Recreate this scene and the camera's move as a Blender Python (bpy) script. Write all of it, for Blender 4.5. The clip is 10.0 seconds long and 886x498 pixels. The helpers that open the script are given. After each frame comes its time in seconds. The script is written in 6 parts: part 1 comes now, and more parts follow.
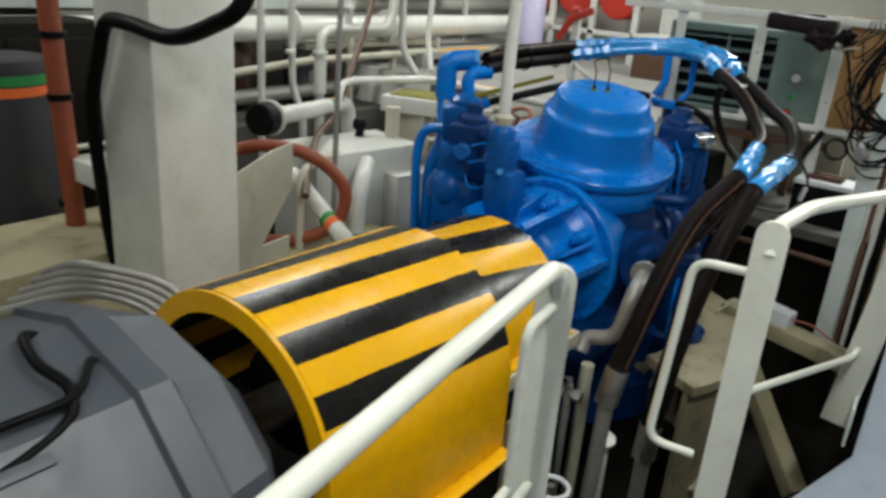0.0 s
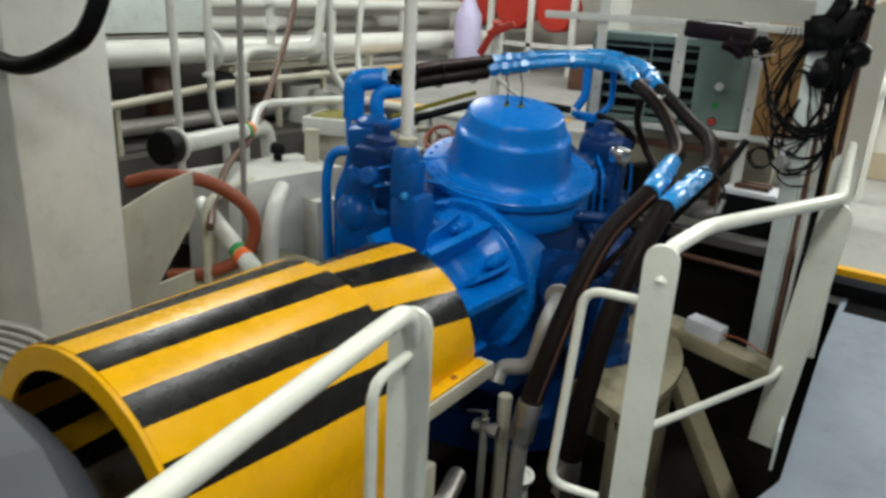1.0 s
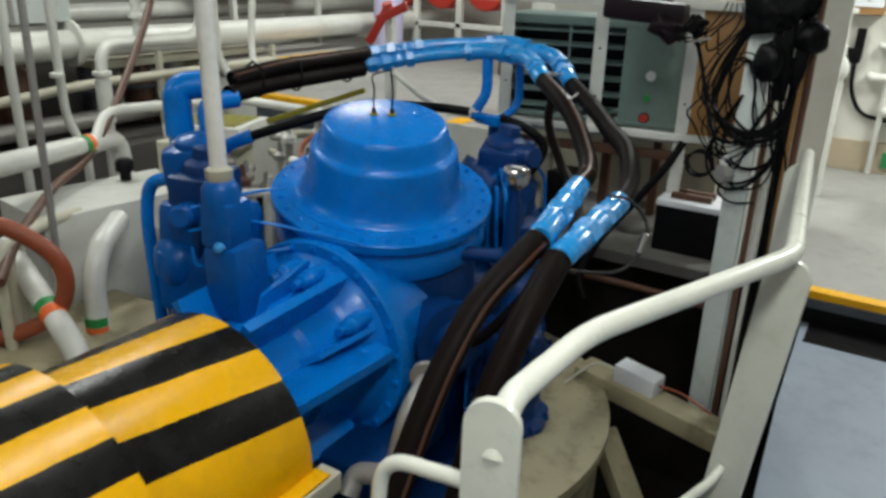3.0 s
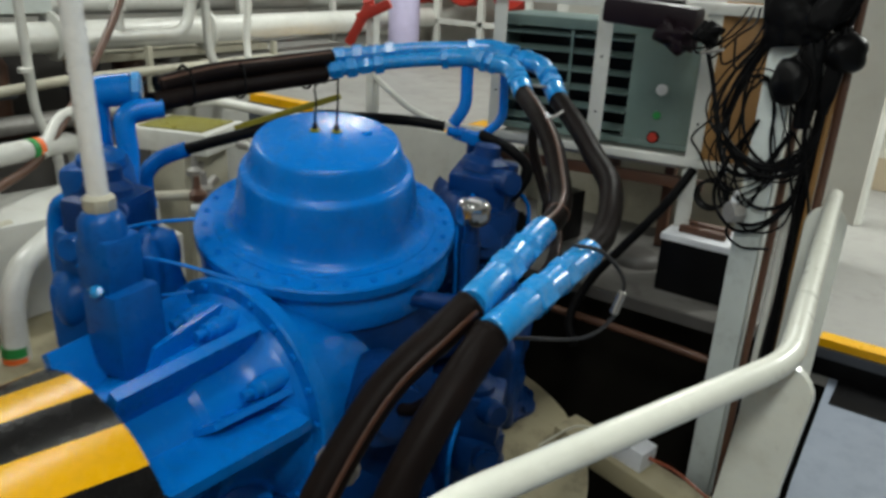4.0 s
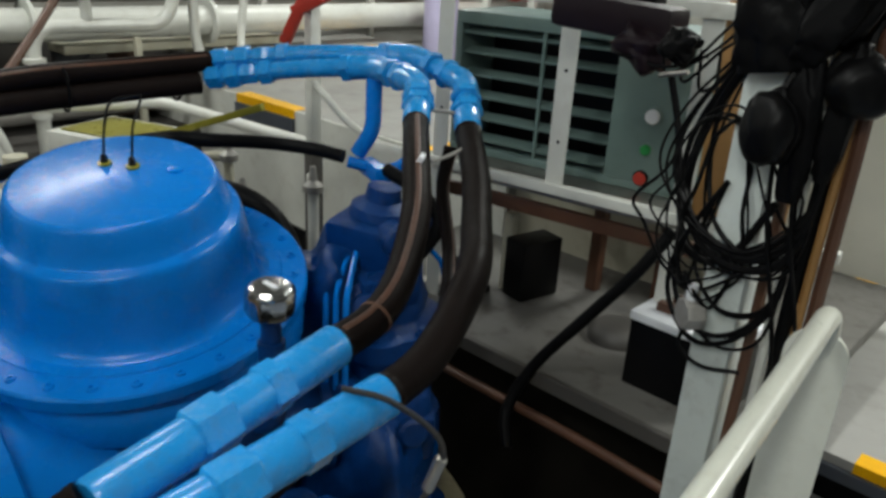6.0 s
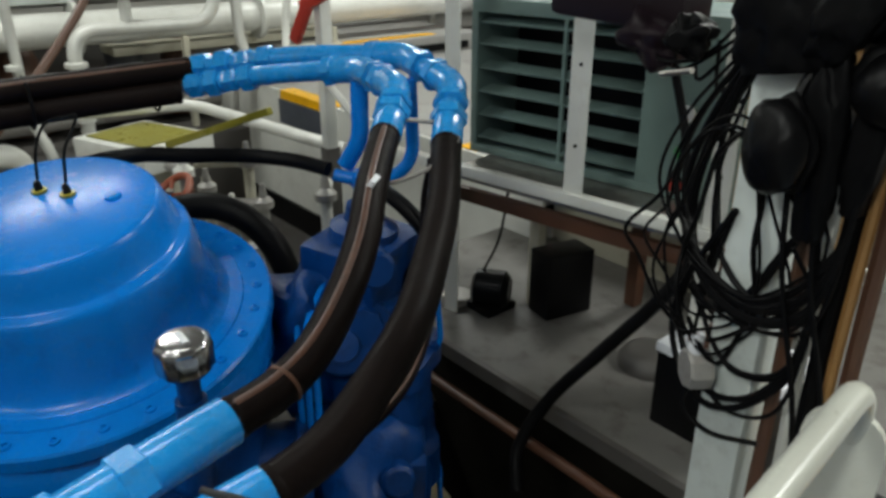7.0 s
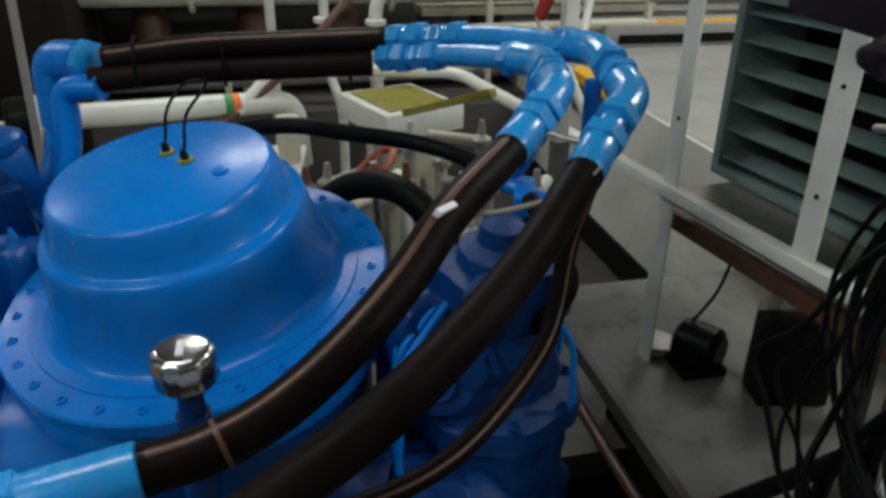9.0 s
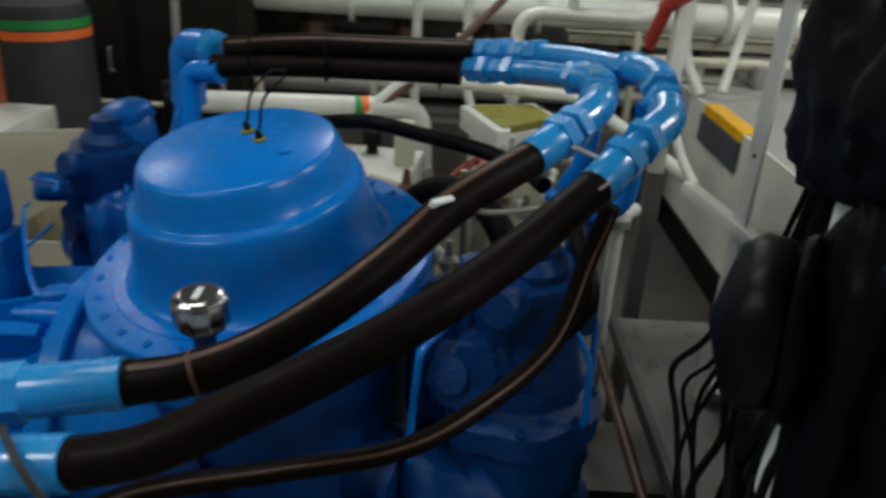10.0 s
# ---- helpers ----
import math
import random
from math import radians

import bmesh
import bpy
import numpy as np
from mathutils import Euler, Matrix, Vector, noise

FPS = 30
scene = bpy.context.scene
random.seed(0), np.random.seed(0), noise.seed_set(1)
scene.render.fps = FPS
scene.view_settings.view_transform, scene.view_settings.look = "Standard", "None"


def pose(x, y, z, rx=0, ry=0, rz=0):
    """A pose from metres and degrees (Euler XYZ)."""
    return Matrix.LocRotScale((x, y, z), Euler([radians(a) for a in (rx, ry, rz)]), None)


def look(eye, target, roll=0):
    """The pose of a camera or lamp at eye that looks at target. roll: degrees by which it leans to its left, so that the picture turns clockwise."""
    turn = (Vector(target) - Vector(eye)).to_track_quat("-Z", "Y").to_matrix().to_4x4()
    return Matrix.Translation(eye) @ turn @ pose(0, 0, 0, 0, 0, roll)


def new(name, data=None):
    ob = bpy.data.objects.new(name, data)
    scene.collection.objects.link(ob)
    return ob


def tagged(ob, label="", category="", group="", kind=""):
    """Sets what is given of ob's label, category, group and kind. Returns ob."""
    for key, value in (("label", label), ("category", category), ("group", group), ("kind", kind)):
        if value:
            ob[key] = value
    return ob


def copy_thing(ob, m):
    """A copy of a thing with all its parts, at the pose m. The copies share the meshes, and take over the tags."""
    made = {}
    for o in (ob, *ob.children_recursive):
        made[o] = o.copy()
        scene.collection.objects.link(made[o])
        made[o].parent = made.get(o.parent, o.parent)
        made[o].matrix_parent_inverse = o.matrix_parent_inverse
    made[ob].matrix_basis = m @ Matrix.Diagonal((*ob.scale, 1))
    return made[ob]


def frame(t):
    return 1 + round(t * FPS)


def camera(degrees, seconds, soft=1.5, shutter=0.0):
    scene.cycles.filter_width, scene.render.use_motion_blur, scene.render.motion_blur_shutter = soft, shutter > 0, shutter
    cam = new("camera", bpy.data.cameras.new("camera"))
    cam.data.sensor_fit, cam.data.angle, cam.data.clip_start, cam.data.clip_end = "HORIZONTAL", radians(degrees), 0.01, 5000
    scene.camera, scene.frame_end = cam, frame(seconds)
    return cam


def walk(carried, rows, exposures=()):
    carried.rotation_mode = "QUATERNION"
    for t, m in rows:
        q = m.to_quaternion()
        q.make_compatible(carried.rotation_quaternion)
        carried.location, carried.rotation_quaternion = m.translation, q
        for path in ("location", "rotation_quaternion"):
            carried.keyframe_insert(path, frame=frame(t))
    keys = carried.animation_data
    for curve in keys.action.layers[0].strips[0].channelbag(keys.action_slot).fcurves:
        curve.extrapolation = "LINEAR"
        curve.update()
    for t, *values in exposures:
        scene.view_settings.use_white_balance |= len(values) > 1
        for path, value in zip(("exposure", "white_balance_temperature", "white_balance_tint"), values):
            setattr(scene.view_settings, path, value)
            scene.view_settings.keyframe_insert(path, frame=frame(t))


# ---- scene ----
cam = camera(61.1, 10.0, soft=3.1, shutter=0.4)
PATH = [
    (0, (0.443, -0.21, 1.667), (-0.675, 1.291, 0.961), 4.5),
    (0.5, (0.492, -0.063, 1.67), (-0.586, 1.482, 0.998), 4.0),
    (1, (0.536, 0.109, 1.67), (-0.521, 1.673, 1.008), 3.0),
    (1.5, (0.492, 0.377, 1.672), (-0.458, 2.001, 0.993), 3.1),
    (2, (0.445, 0.653, 1.691), (-0.48, 2.302, 1.039), 2.7),
    (2.5, (0.42, 0.847, 1.682), (-0.512, 2.474, 0.988), 1.9),
    (4, (0.407, 1.648, 1.667), (-0.653, 3.184, 0.947), 2.7),
    (4.5, (0.322, 1.952, 1.669), (-0.732, 3.474, 0.913), 1.8),
    (5, (0.339, 2.192, 1.658), (-0.776, 3.656, 0.876), 1.3),
    (5.5, (0.456, 2.458, 1.651), (-0.744, 3.875, 0.908), 3.5),
    (7, (0.442, 3.104, 1.669), (-0.965, 4.282, 0.873), 0.1),
    (7.5, (0.451, 3.314, 1.664), (-1.113, 4.248, 0.838), 0.6),
    (8, (0.483, 3.477, 1.65), (-1.206, 4.102, 0.779), 2.6),
    (8.5, (0.392, 3.593, 1.644), (-1.325, 4.103, 0.753), 2.1),
    (9, (0.318, 3.675, 1.657), (-1.435, 4.083, 0.784), 0.8),
    (9.5, (0.33, 3.788, 1.637), (-1.454, 4.108, 0.79), 1.9),
    (10, (0.441, 3.934, 1.648), (-1.379, 3.938, 0.82), 3.4),
]
walk(cam, [(t, look(eye, target, roll)) for t, eye, target, roll in PATH], [(0, 0.2), (2.5, 0.1), (4.5, 0.0), (7, 0.02), (8.5, -0.14), (10, -0.36)])

# ---- world and light ----
world = bpy.data.worlds.new("world")
scene.world = world
world.use_nodes = True
world.node_tree.nodes["Background"].inputs[0].default_value = (0.75, 0.85, 1.0, 1)
world.node_tree.nodes["Background"].inputs[1].default_value = 0.004
CEIL = 3.3
TUBES = [(-4.1, 3.8, 42), (-4.3, 0.4, 36), (-4.4, 7.2, 46), (-1.2, 6.9, 68), (1.5, 6.8, 108), (-0.2, -1.5, 52), (0.7, 1.3, 54), (-0.9, 2.9, 20)]


def lamp(x, y, power):
    data = bpy.data.lights.new("tube_light", "AREA")
    data.shape, data.size, data.size_y = "RECTANGLE", 0.24, 1.3
    data.energy, data.color = power, (0.965, 1.0, 0.945)
    ob = new("tube_light", data)
    ob.location = (x, y, CEIL - 0.13)
    return ob


for x, y, power in TUBES:
    lamp(x, y, power)


# ---- materials ----
def node_mat(name):
    m = bpy.data.materials.new(name)
    m.use_nodes = True
    nt = m.node_tree
    return m, nt, nt.nodes["Principled BSDF"]


def add_node(nt, kind, **values):
    n = nt.nodes.new(kind)
    for key, value in values.items():
        n.inputs[key].default_value = value
    return n


def paint(name, colour, rough=0.4, metal=0.0, dirt=0.35, dirt_colour=(0.08, 0.06, 0.04), scale=6.0, bump=0.15, grain=90.0, spec=0.5, chips=0.0, coat=0.0):
    """A painted or plain surface: slow colour drift, blotchy dirt, fine grain relief and rough spots."""
    m, nt, b = node_mat(name)
    L = nt.links.new
    co = nt.nodes.new("ShaderNodeTexCoord")
    big = add_node(nt, "ShaderNodeTexNoise", Scale=scale * 0.35, Detail=5.0, Roughness=0.62)
    mid = add_node(nt, "ShaderNodeTexNoise", Scale=scale * 2.2, Detail=7.0, Roughness=0.7)
    fine = add_node(nt, "ShaderNodeTexNoise", Scale=grain, Detail=3.0, Roughness=0.6)
    for n in (big, mid, fine):
        L(co.outputs["Object"], n.inputs["Vector"])
    ramp = nt.nodes.new("ShaderNodeValToRGB")
    ramp.color_ramp.elements[0].position, ramp.color_ramp.elements[1].position = 0.3, 0.7
    c = [min(1, v * 0.86) for v in colour] + [1]
    d = [min(1, v * 1.1) for v in colour] + [1]
    ramp.color_ramp.elements[0].color, ramp.color_ramp.elements[1].color = c, d
    L(big.outputs["Fac"], ramp.inputs["Fac"])
    spots = nt.nodes.new("ShaderNodeMapRange")
    spots.inputs["From Min"].default_value, spots.inputs["From Max"].default_value = 0.52, 0.78
    spots.inputs["To Max"].default_value = dirt
    L(mid.outputs["Fac"], spots.inputs["Value"])
    mix = nt.nodes.new("ShaderNodeMix")
    mix.data_type = "RGBA"
    L(spots.outputs["Result"], mix.inputs["Factor"])
    L(ramp.outputs["Color"], mix.inputs["A"])
    mix.inputs["B"].default_value = (*dirt_colour, 1)
    out = mix.outputs["Result"]
    if chips:
        chip = add_node(nt, "ShaderNodeTexNoise", Scale=scale * 5, Detail=8.0, Roughness=0.75)
        L(co.outputs["Object"], chip.inputs["Vector"])
        cm = nt.nodes.new("ShaderNodeMapRange")
        cm.inputs["From Min"].default_value, cm.inputs["From Max"].default_value = 0.66, 0.7
        cm.inputs["To Max"].default_value = chips
        L(chip.outputs["Fac"], cm.inputs["Value"])
        mix2 = nt.nodes.new("ShaderNodeMix")
        mix2.data_type = "RGBA"
        L(cm.outputs["Result"], mix2.inputs["Factor"])
        L(out, mix2.inputs["A"])
        mix2.inputs["B"].default_value = (0.16, 0.07, 0.03, 1)
        out = mix2.outputs["Result"]
    L(out, b.inputs["Base Color"])
    rr = nt.nodes.new("ShaderNodeMapRange")
    rr.inputs["From Min"].default_value, rr.inputs["From Max"].default_value = 0.3, 0.75
    rr.inputs["To Min"].default_value, rr.inputs["To Max"].default_value = rough * 0.8, min(1, rough * 1.35)
    L(mid.outputs["Fac"], rr.inputs["Value"])
    L(rr.outputs["Result"], b.inputs["Roughness"])
    b.inputs["Metallic"].default_value = metal
    b.inputs["Specular IOR Level"].default_value = spec
    b.inputs["Coat Weight"].default_value = coat
    b.inputs["Coat Roughness"].default_value = 0.12
    bp = add_node(nt, "ShaderNodeBump", Strength=bump, Distance=0.004)
    add = nt.nodes.new("ShaderNodeMath")
    L(fine.outputs["Fac"], add.inputs[0])
    L(mid.outputs["Fac"], add.inputs[1])
    L(add.outputs[0], bp.inputs["Height"])
    L(bp.outputs["Normal"], b.inputs["Normal"])
    return m


def striped(name, axis_x, axis_z, radius, start, limit, period, slant):
    """Yellow enamel with black slanting hazard bands laid round a cylinder along y."""
    m = paint(name, (0.84, 0.43, 0.002), 0.26, dirt=0.22, dirt_colour=(0.25, 0.12, 0.01), scale=5, bump=0.04, spec=0.35)
    nt = m.node_tree
    L = nt.links.new
    b = nt.nodes["Principled BSDF"]
    co = nt.nodes.new("ShaderNodeTexCoord")
    sep = nt.nodes.new("ShaderNodeSeparateXYZ")
    L(co.outputs["Object"], sep.inputs[0])

    def op(kind, a, c):
        n = nt.nodes.new("ShaderNodeMath")
        n.operation = kind
        for i, v in enumerate((a, c)):
            if isinstance(v, (int, float)):
                n.inputs[i].default_value = v
            else:
                L(v, n.inputs[i])
        return n.outputs[0]

    ang = op("ARCTAN2", op("SUBTRACT", sep.outputs["X"], axis_x), op("SUBTRACT", sep.outputs["Z"], axis_z))
    arc = op("MULTIPLY", ang, radius)
    wob = add_node(nt, "ShaderNodeTexNoise", Scale=9.0, Detail=3.0)
    L(co.outputs["Object"], wob.inputs["Vector"])
    s = op("SUBTRACT", arc, op("MULTIPLY", sep.outputs["Y"], slant))
    s = op("ADD", s, op("MULTIPLY", op("SUBTRACT", wob.outputs["Fac"], 0.5), 0.008))
    f = op("FRACT", op("DIVIDE", op("SUBTRACT", s, start), period), 0)
    band = op("MULTIPLY", op("LESS_THAN", f, 0.5), op("LESS_THAN", ang, limit))
    old = b.inputs["Base Color"].links[0].from_socket
    mix = nt.nodes.new("ShaderNodeMix")
    mix.data_type = "RGBA"
    L(band, mix.inputs["Factor"])
    L(old, mix.inputs["A"])
    mix.inputs["B"].default_value = (0.005, 0.0045, 0.0045, 1)
    L(mix.outputs["Result"], b.inputs["Base Color"])
    return m


BLUE = paint("blue_enamel", (0.0005, 0.17, 0.61), 0.25, dirt=0.45, dirt_colour=(0.001, 0.05, 0.26), scale=7, bump=0.07, spec=0.27)
BLUE_LIGHT = paint("light_blue_enamel", (0.012, 0.27, 0.68), 0.26, dirt=0.4, dirt_colour=(0.1, 0.12, 0.16), scale=14, bump=0.12, coat=0.35, chips=0.35)
# Blue enamel darkened for the shade below the cover, with blotchy grime.
BLUE_SHADED = paint("shaded_blue_enamel", (0.0004, 0.033, 0.15), 0.34, spec=0.3, dirt=0.7, dirt_colour=(0.001, 0.006, 0.03), scale=9, bump=0.7)
# The same blue in a darker tone, with blotches.
BLUE_MID = paint("mid_blue_enamel", (0.0005, 0.085, 0.34), 0.3, spec=0.3, dirt=0.7, dirt_colour=(0.001, 0.02, 0.1), scale=9, bump=0.14)
YELLOW = paint("yellow_enamel", (0.84, 0.43, 0.002), 0.3, dirt=0.25, dirt_colour=(0.25, 0.12, 0.01), scale=6, bump=0.05, spec=0.35)
STRIPE_NEAR = striped("hazard_stripes_near", -1.26, 0.24, 0.465, -0.038, 1.35, 0.203, 0.06)
STRIPE_FAR = striped("hazard_stripes_far", -1.28, 0.24, 0.39, -0.05, 1.2, 0.24, 0.15)
WHITE = paint("white_gloss_paint", (0.66, 0.665, 0.62), 0.33, dirt=0.3, dirt_colour=(0.3, 0.26, 0.18), scale=5, bump=0.08, coat=0.15)
SEAT = paint("oily_cream_paint", (0.34, 0.30, 0.19), 0.5, dirt=0.85, dirt_colour=(0.04, 0.03, 0.015), scale=2.5, bump=0.15, chips=0.3)
CREAM = paint("aged_cream_paint", (0.50, 0.48, 0.38), 0.45, dirt=0.5, dirt_colour=(0.25, 0.19, 0.1), scale=4, bump=0.12, chips=0.3)
RAIL_WHITE = paint("rail_white_enamel", (0.70, 0.71, 0.63), 0.3, dirt=0.25, dirt_colour=(0.35, 0.3, 0.2), scale=6, bump=0.1, coat=0.25, chips=0.25)
POST_GREY = paint("pale_grey_green_paint", (0.60, 0.65, 0.63), 0.4, dirt=0.35, scale=5, bump=0.08)
WALL = paint("bulkhead_white", (0.68, 0.67, 0.61), 0.5, dirt=0.2, dirt_colour=(0.4, 0.34, 0.24), scale=2.5, bump=0.06)
# For the unseen deckhead and walls; grey keeps bounced light low.
DECKHEAD = paint("deckhead_grey", (0.2, 0.2, 0.195), 0.6, dirt=0.3, scale=2)
DADO = paint("beige_dado", (0.46, 0.38, 0.27), 0.55, dirt=0.35, scale=3)
DECK_BLUE = paint("blue_grey_deck_paint", (0.215, 0.25, 0.31), 0.5, dirt=0.4, dirt_colour=(0.11, 0.12, 0.14), scale=2.2, bump=0.12)
DECK_GREY = paint("grey_deck_paint", (0.30, 0.295, 0.28), 0.55, dirt=0.45, dirt_colour=(0.15, 0.14, 0.12), scale=2.5, bump=0.12)
PLATE = paint("worn_deck_plate", (0.125, 0.12, 0.11), 0.55, dirt=0.9, dirt_colour=(0.05, 0.04, 0.03), scale=4, bump=0.2)
# Near-black base puts the shade of the pit into the paint; blotches are dirt.
BILGE = paint("shaded_bilge_paint", (0.012, 0.0105, 0.008), 0.85, spec=0.12, dirt=0.8, dirt_colour=(0.015, 0.013, 0.01), scale=3, bump=0.3)
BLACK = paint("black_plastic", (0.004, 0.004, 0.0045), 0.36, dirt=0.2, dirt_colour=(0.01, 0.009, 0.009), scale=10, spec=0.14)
RUBBER = paint("brown_black_hose_rubber", (0.008, 0.0055, 0.005), 0.44, dirt=0.5, dirt_colour=(0.015, 0.008, 0.006), scale=10, bump=0.2, spec=0.06)
GEAR_BLACK = paint("purple_black_plastic", (0.011, 0.006, 0.009), 0.45, dirt=0.4, dirt_colour=(0.02, 0.014, 0.016), scale=10, spec=0.15)
CABLE = paint("black_cable", (0.004, 0.004, 0.0045), 0.42, dirt=0.3, dirt_colour=(0.009, 0.008, 0.008), scale=12, spec=0.08)
# Colour of the sheen laid along the hoses.
HOSE_SHEEN = paint("copper_brown_sheen", (0.075, 0.032, 0.019), 0.34, dirt=0.95, dirt_colour=(0.012, 0.008, 0.006), scale=16, bump=0.1)
STEEL = paint("bare_steel", (0.42, 0.40, 0.37), 0.34, metal=0.9, dirt=0.5, scale=12, bump=0.15)
CHROME = paint("chrome", (0.55, 0.55, 0.55), 0.2, metal=1.0, dirt=0.15, scale=14, bump=0.03)
MOTOR_GREY = paint("motor_grey_enamel", (0.066, 0.074, 0.09), 0.42, dirt=0.4, dirt_colour=(0.07, 0.07, 0.075), scale=4, bump=0.1)
GREEN_GREY = paint("grey_green_cabinet", (0.135, 0.20, 0.19), 0.42, dirt=0.3, dirt_colour=(0.06, 0.08, 0.075), scale=5)
WOOD = paint("brown_board", (0.34, 0.18, 0.06), 0.55, dirt=0.5, dirt_colour=(0.16, 0.08, 0.03), scale=5, bump=0.1)
RED = paint("red_enamel", (0.48, 0.035, 0.02), 0.38, dirt=0.4, dirt_colour=(0.18, 0.02, 0.012), scale=8)
ORANGE_RED = paint("orange_red_paint", (0.29, 0.065, 0.026), 0.45, dirt=0.55, dirt_colour=(0.15, 0.04, 0.02), scale=7, chips=0.3)
ORANGE = paint("orange_marker", (0.85, 0.16, 0.03), 0.5, dirt=0.2)
GREEN = paint("green_marker", (0.02, 0.26, 0.06), 0.45, dirt=0.2)
SIGN_GREEN = paint("green_sign", (0.015, 0.22, 0.07), 0.4, dirt=0.15)
OLIVE = paint("olive_liquid_tray", (0.23, 0.21, 0.015), 0.3, dirt=0.4, dirt_colour=(0.1, 0.08, 0.01), scale=6)
DRUM_GREY = paint("oily_drum_grey", (0.032, 0.033, 0.036), 0.5, dirt=0.6, scale=3, spec=0.2)
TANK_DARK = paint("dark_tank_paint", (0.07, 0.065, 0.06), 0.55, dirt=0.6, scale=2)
BROWN_PIPE = paint("brown_pipe_paint", (0.10, 0.045, 0.026), 0.4, dirt=0.5, scale=8)
SIGN_BLUE = paint("blue_sign", (0.03, 0.07, 0.35), 0.4, dirt=0.1)
POLE_WHITE = paint("pole_white_enamel", (0.82, 0.82, 0.79), 0.28, dirt=0.2, dirt_colour=(0.4, 0.35, 0.25), scale=6, bump=0.08, coat=0.2)
PAPER = paint("white_card", (0.72, 0.74, 0.78), 0.55, dirt=0.12)
GREY_PIPE = paint("galvanised_grey", (0.33, 0.32, 0.30), 0.4, metal=0.4, dirt=0.5, scale=9, bump=0.15)
PURPLE = paint("pale_violet_plastic", (0.5, 0.46, 0.66), 0.4, dirt=0.2)


def glow(name, colour, strength):
    m, nt, b = node_mat(name)
    b.inputs["Base Color"].default_value = (0.8, 0.8, 0.8, 1)
    b.inputs["Emission Color"].default_value = (*colour, 1)
    b.inputs["Emission Strength"].default_value = strength
    return m


TUBE_GLOW = glow("lit_fluorescent_tube", (1.0, 0.98, 0.93), 6.0)


# ---- mesh helpers ----
def V(*a):
    return Vector(a)


def add_box(bm, c, s, m=None):
    """A box with centre c and size s, turned by m about its centre."""
    t = Matrix.Translation(c) @ (m.to_4x4() if m else Matrix()) @ Matrix.Diagonal((*s, 1))
    return bmesh.ops.create_cube(bm, size=1, matrix=t)["verts"]


def turn(rx=0, ry=0, rz=0):
    return Euler((radians(rx), radians(ry), radians(rz))).to_matrix()


def frame_of(d):
    d = d.normalized()
    ref = V(0, 0, 1) if abs(d.z) < 0.9 else V(1, 0, 0)
    a = d.cross(ref).normalized()
    return a, d.cross(a).normalized()


def rings(bm, loops, close_ends=True):
    """Skins a list of closed vertex loops."""
    vs = [[bm.verts.new(p) for p in loop] for loop in loops]
    n = len(vs[0])
    for a, b in zip(vs[:-1], vs[1:]):
        for i in range(n):
            bm.faces.new((a[i], a[(i + 1) % n], b[(i + 1) % n], b[i]))
    if close_ends:
        bm.faces.new(vs[0][::-1])
        bm.faces.new(vs[-1])


def add_lathe(bm, base, axis, profile, seg=32):
    """Turns (radius, distance) pairs about an axis from base."""
    base, axis = Vector(base), Vector(axis).normalized()
    a, b = frame_of(axis)
    rings(bm, [[base + axis * h + (a * math.cos(2 * math.pi * i / seg) + b * math.sin(2 * math.pi * i / seg)) * max(r, 1e-4) for i in range(seg)] for r, h in profile])


def add_cyl(bm, p0, p1, r0, r1=None, seg=20, ease=0.0):
    p0, p1 = Vector(p0), Vector(p1)
    n = (p1 - p0).length
    r1 = r0 if r1 is None else r1
    if ease:
        prof = [(r0 - ease, 0), (r0, ease), (r1, n - ease), (r1 - ease, n)]
    else:
        prof = [(r0, 0), (r1, n)]
    add_lathe(bm, p0, p1 - p0, prof, seg)


def spline(pts, per=8):
    """Points along a Catmull-Rom curve through pts."""
    p = [Vector(q) for q in pts]
    p = [p[0] * 2 - p[1]] + p + [p[-1] * 2 - p[-2]]
    out = []
    for i in range(1, len(p) - 2):
        a, b, c, d = p[i - 1:i + 3]
        for k in range(per):
            t = k / per
            out.append(0.5 * ((2 * b) + (c - a) * t + (2 * a - 5 * b + 4 * c - d) * t * t + (3 * b - a - 3 * c + d) * t ** 3))
    return out + [p[-2]]


def fillet(pts, r=0.06, per=6):
    """The straight line through pts with its corners rounded."""
    p = [Vector(q) for q in pts]
    out = [p[0]]
    for a, b, c in zip(p[:-2], p[1:-1], p[2:]):
        k = min(r, (a - b).length * 0.48, (c - b).length * 0.48)
        s, e = b + (a - b).normalized() * k, b + (c - b).normalized() * k
        out += [s.lerp(b, i / per).lerp(b.lerp(e, i / per), i / per) for i in range(per + 1)]
    return out + [p[-1]]


def add_tube(bm, pts, r, seg=12):
    """A round tube along a dense line of points; r may be a number or a function of 0..1."""
    pts = [Vector(q) for q in pts]
    a = None
    loops = []
    for i, p in enumerate(pts):
        d = (pts[min(i + 1, len(pts) - 1)] - pts[max(i - 1, 0)]).normalized()
        if a is None:
            a, _ = frame_of(d)
        a = (a - d * a.dot(d)).normalized()
        b = d.cross(a)
        rad = r(i / (len(pts) - 1)) if callable(r) else r
        loops.append([p + (a * math.cos(2 * math.pi * k / seg) + b * math.sin(2 * math.pi * k / seg)) * rad for k in range(seg)])
    rings(bm, loops)


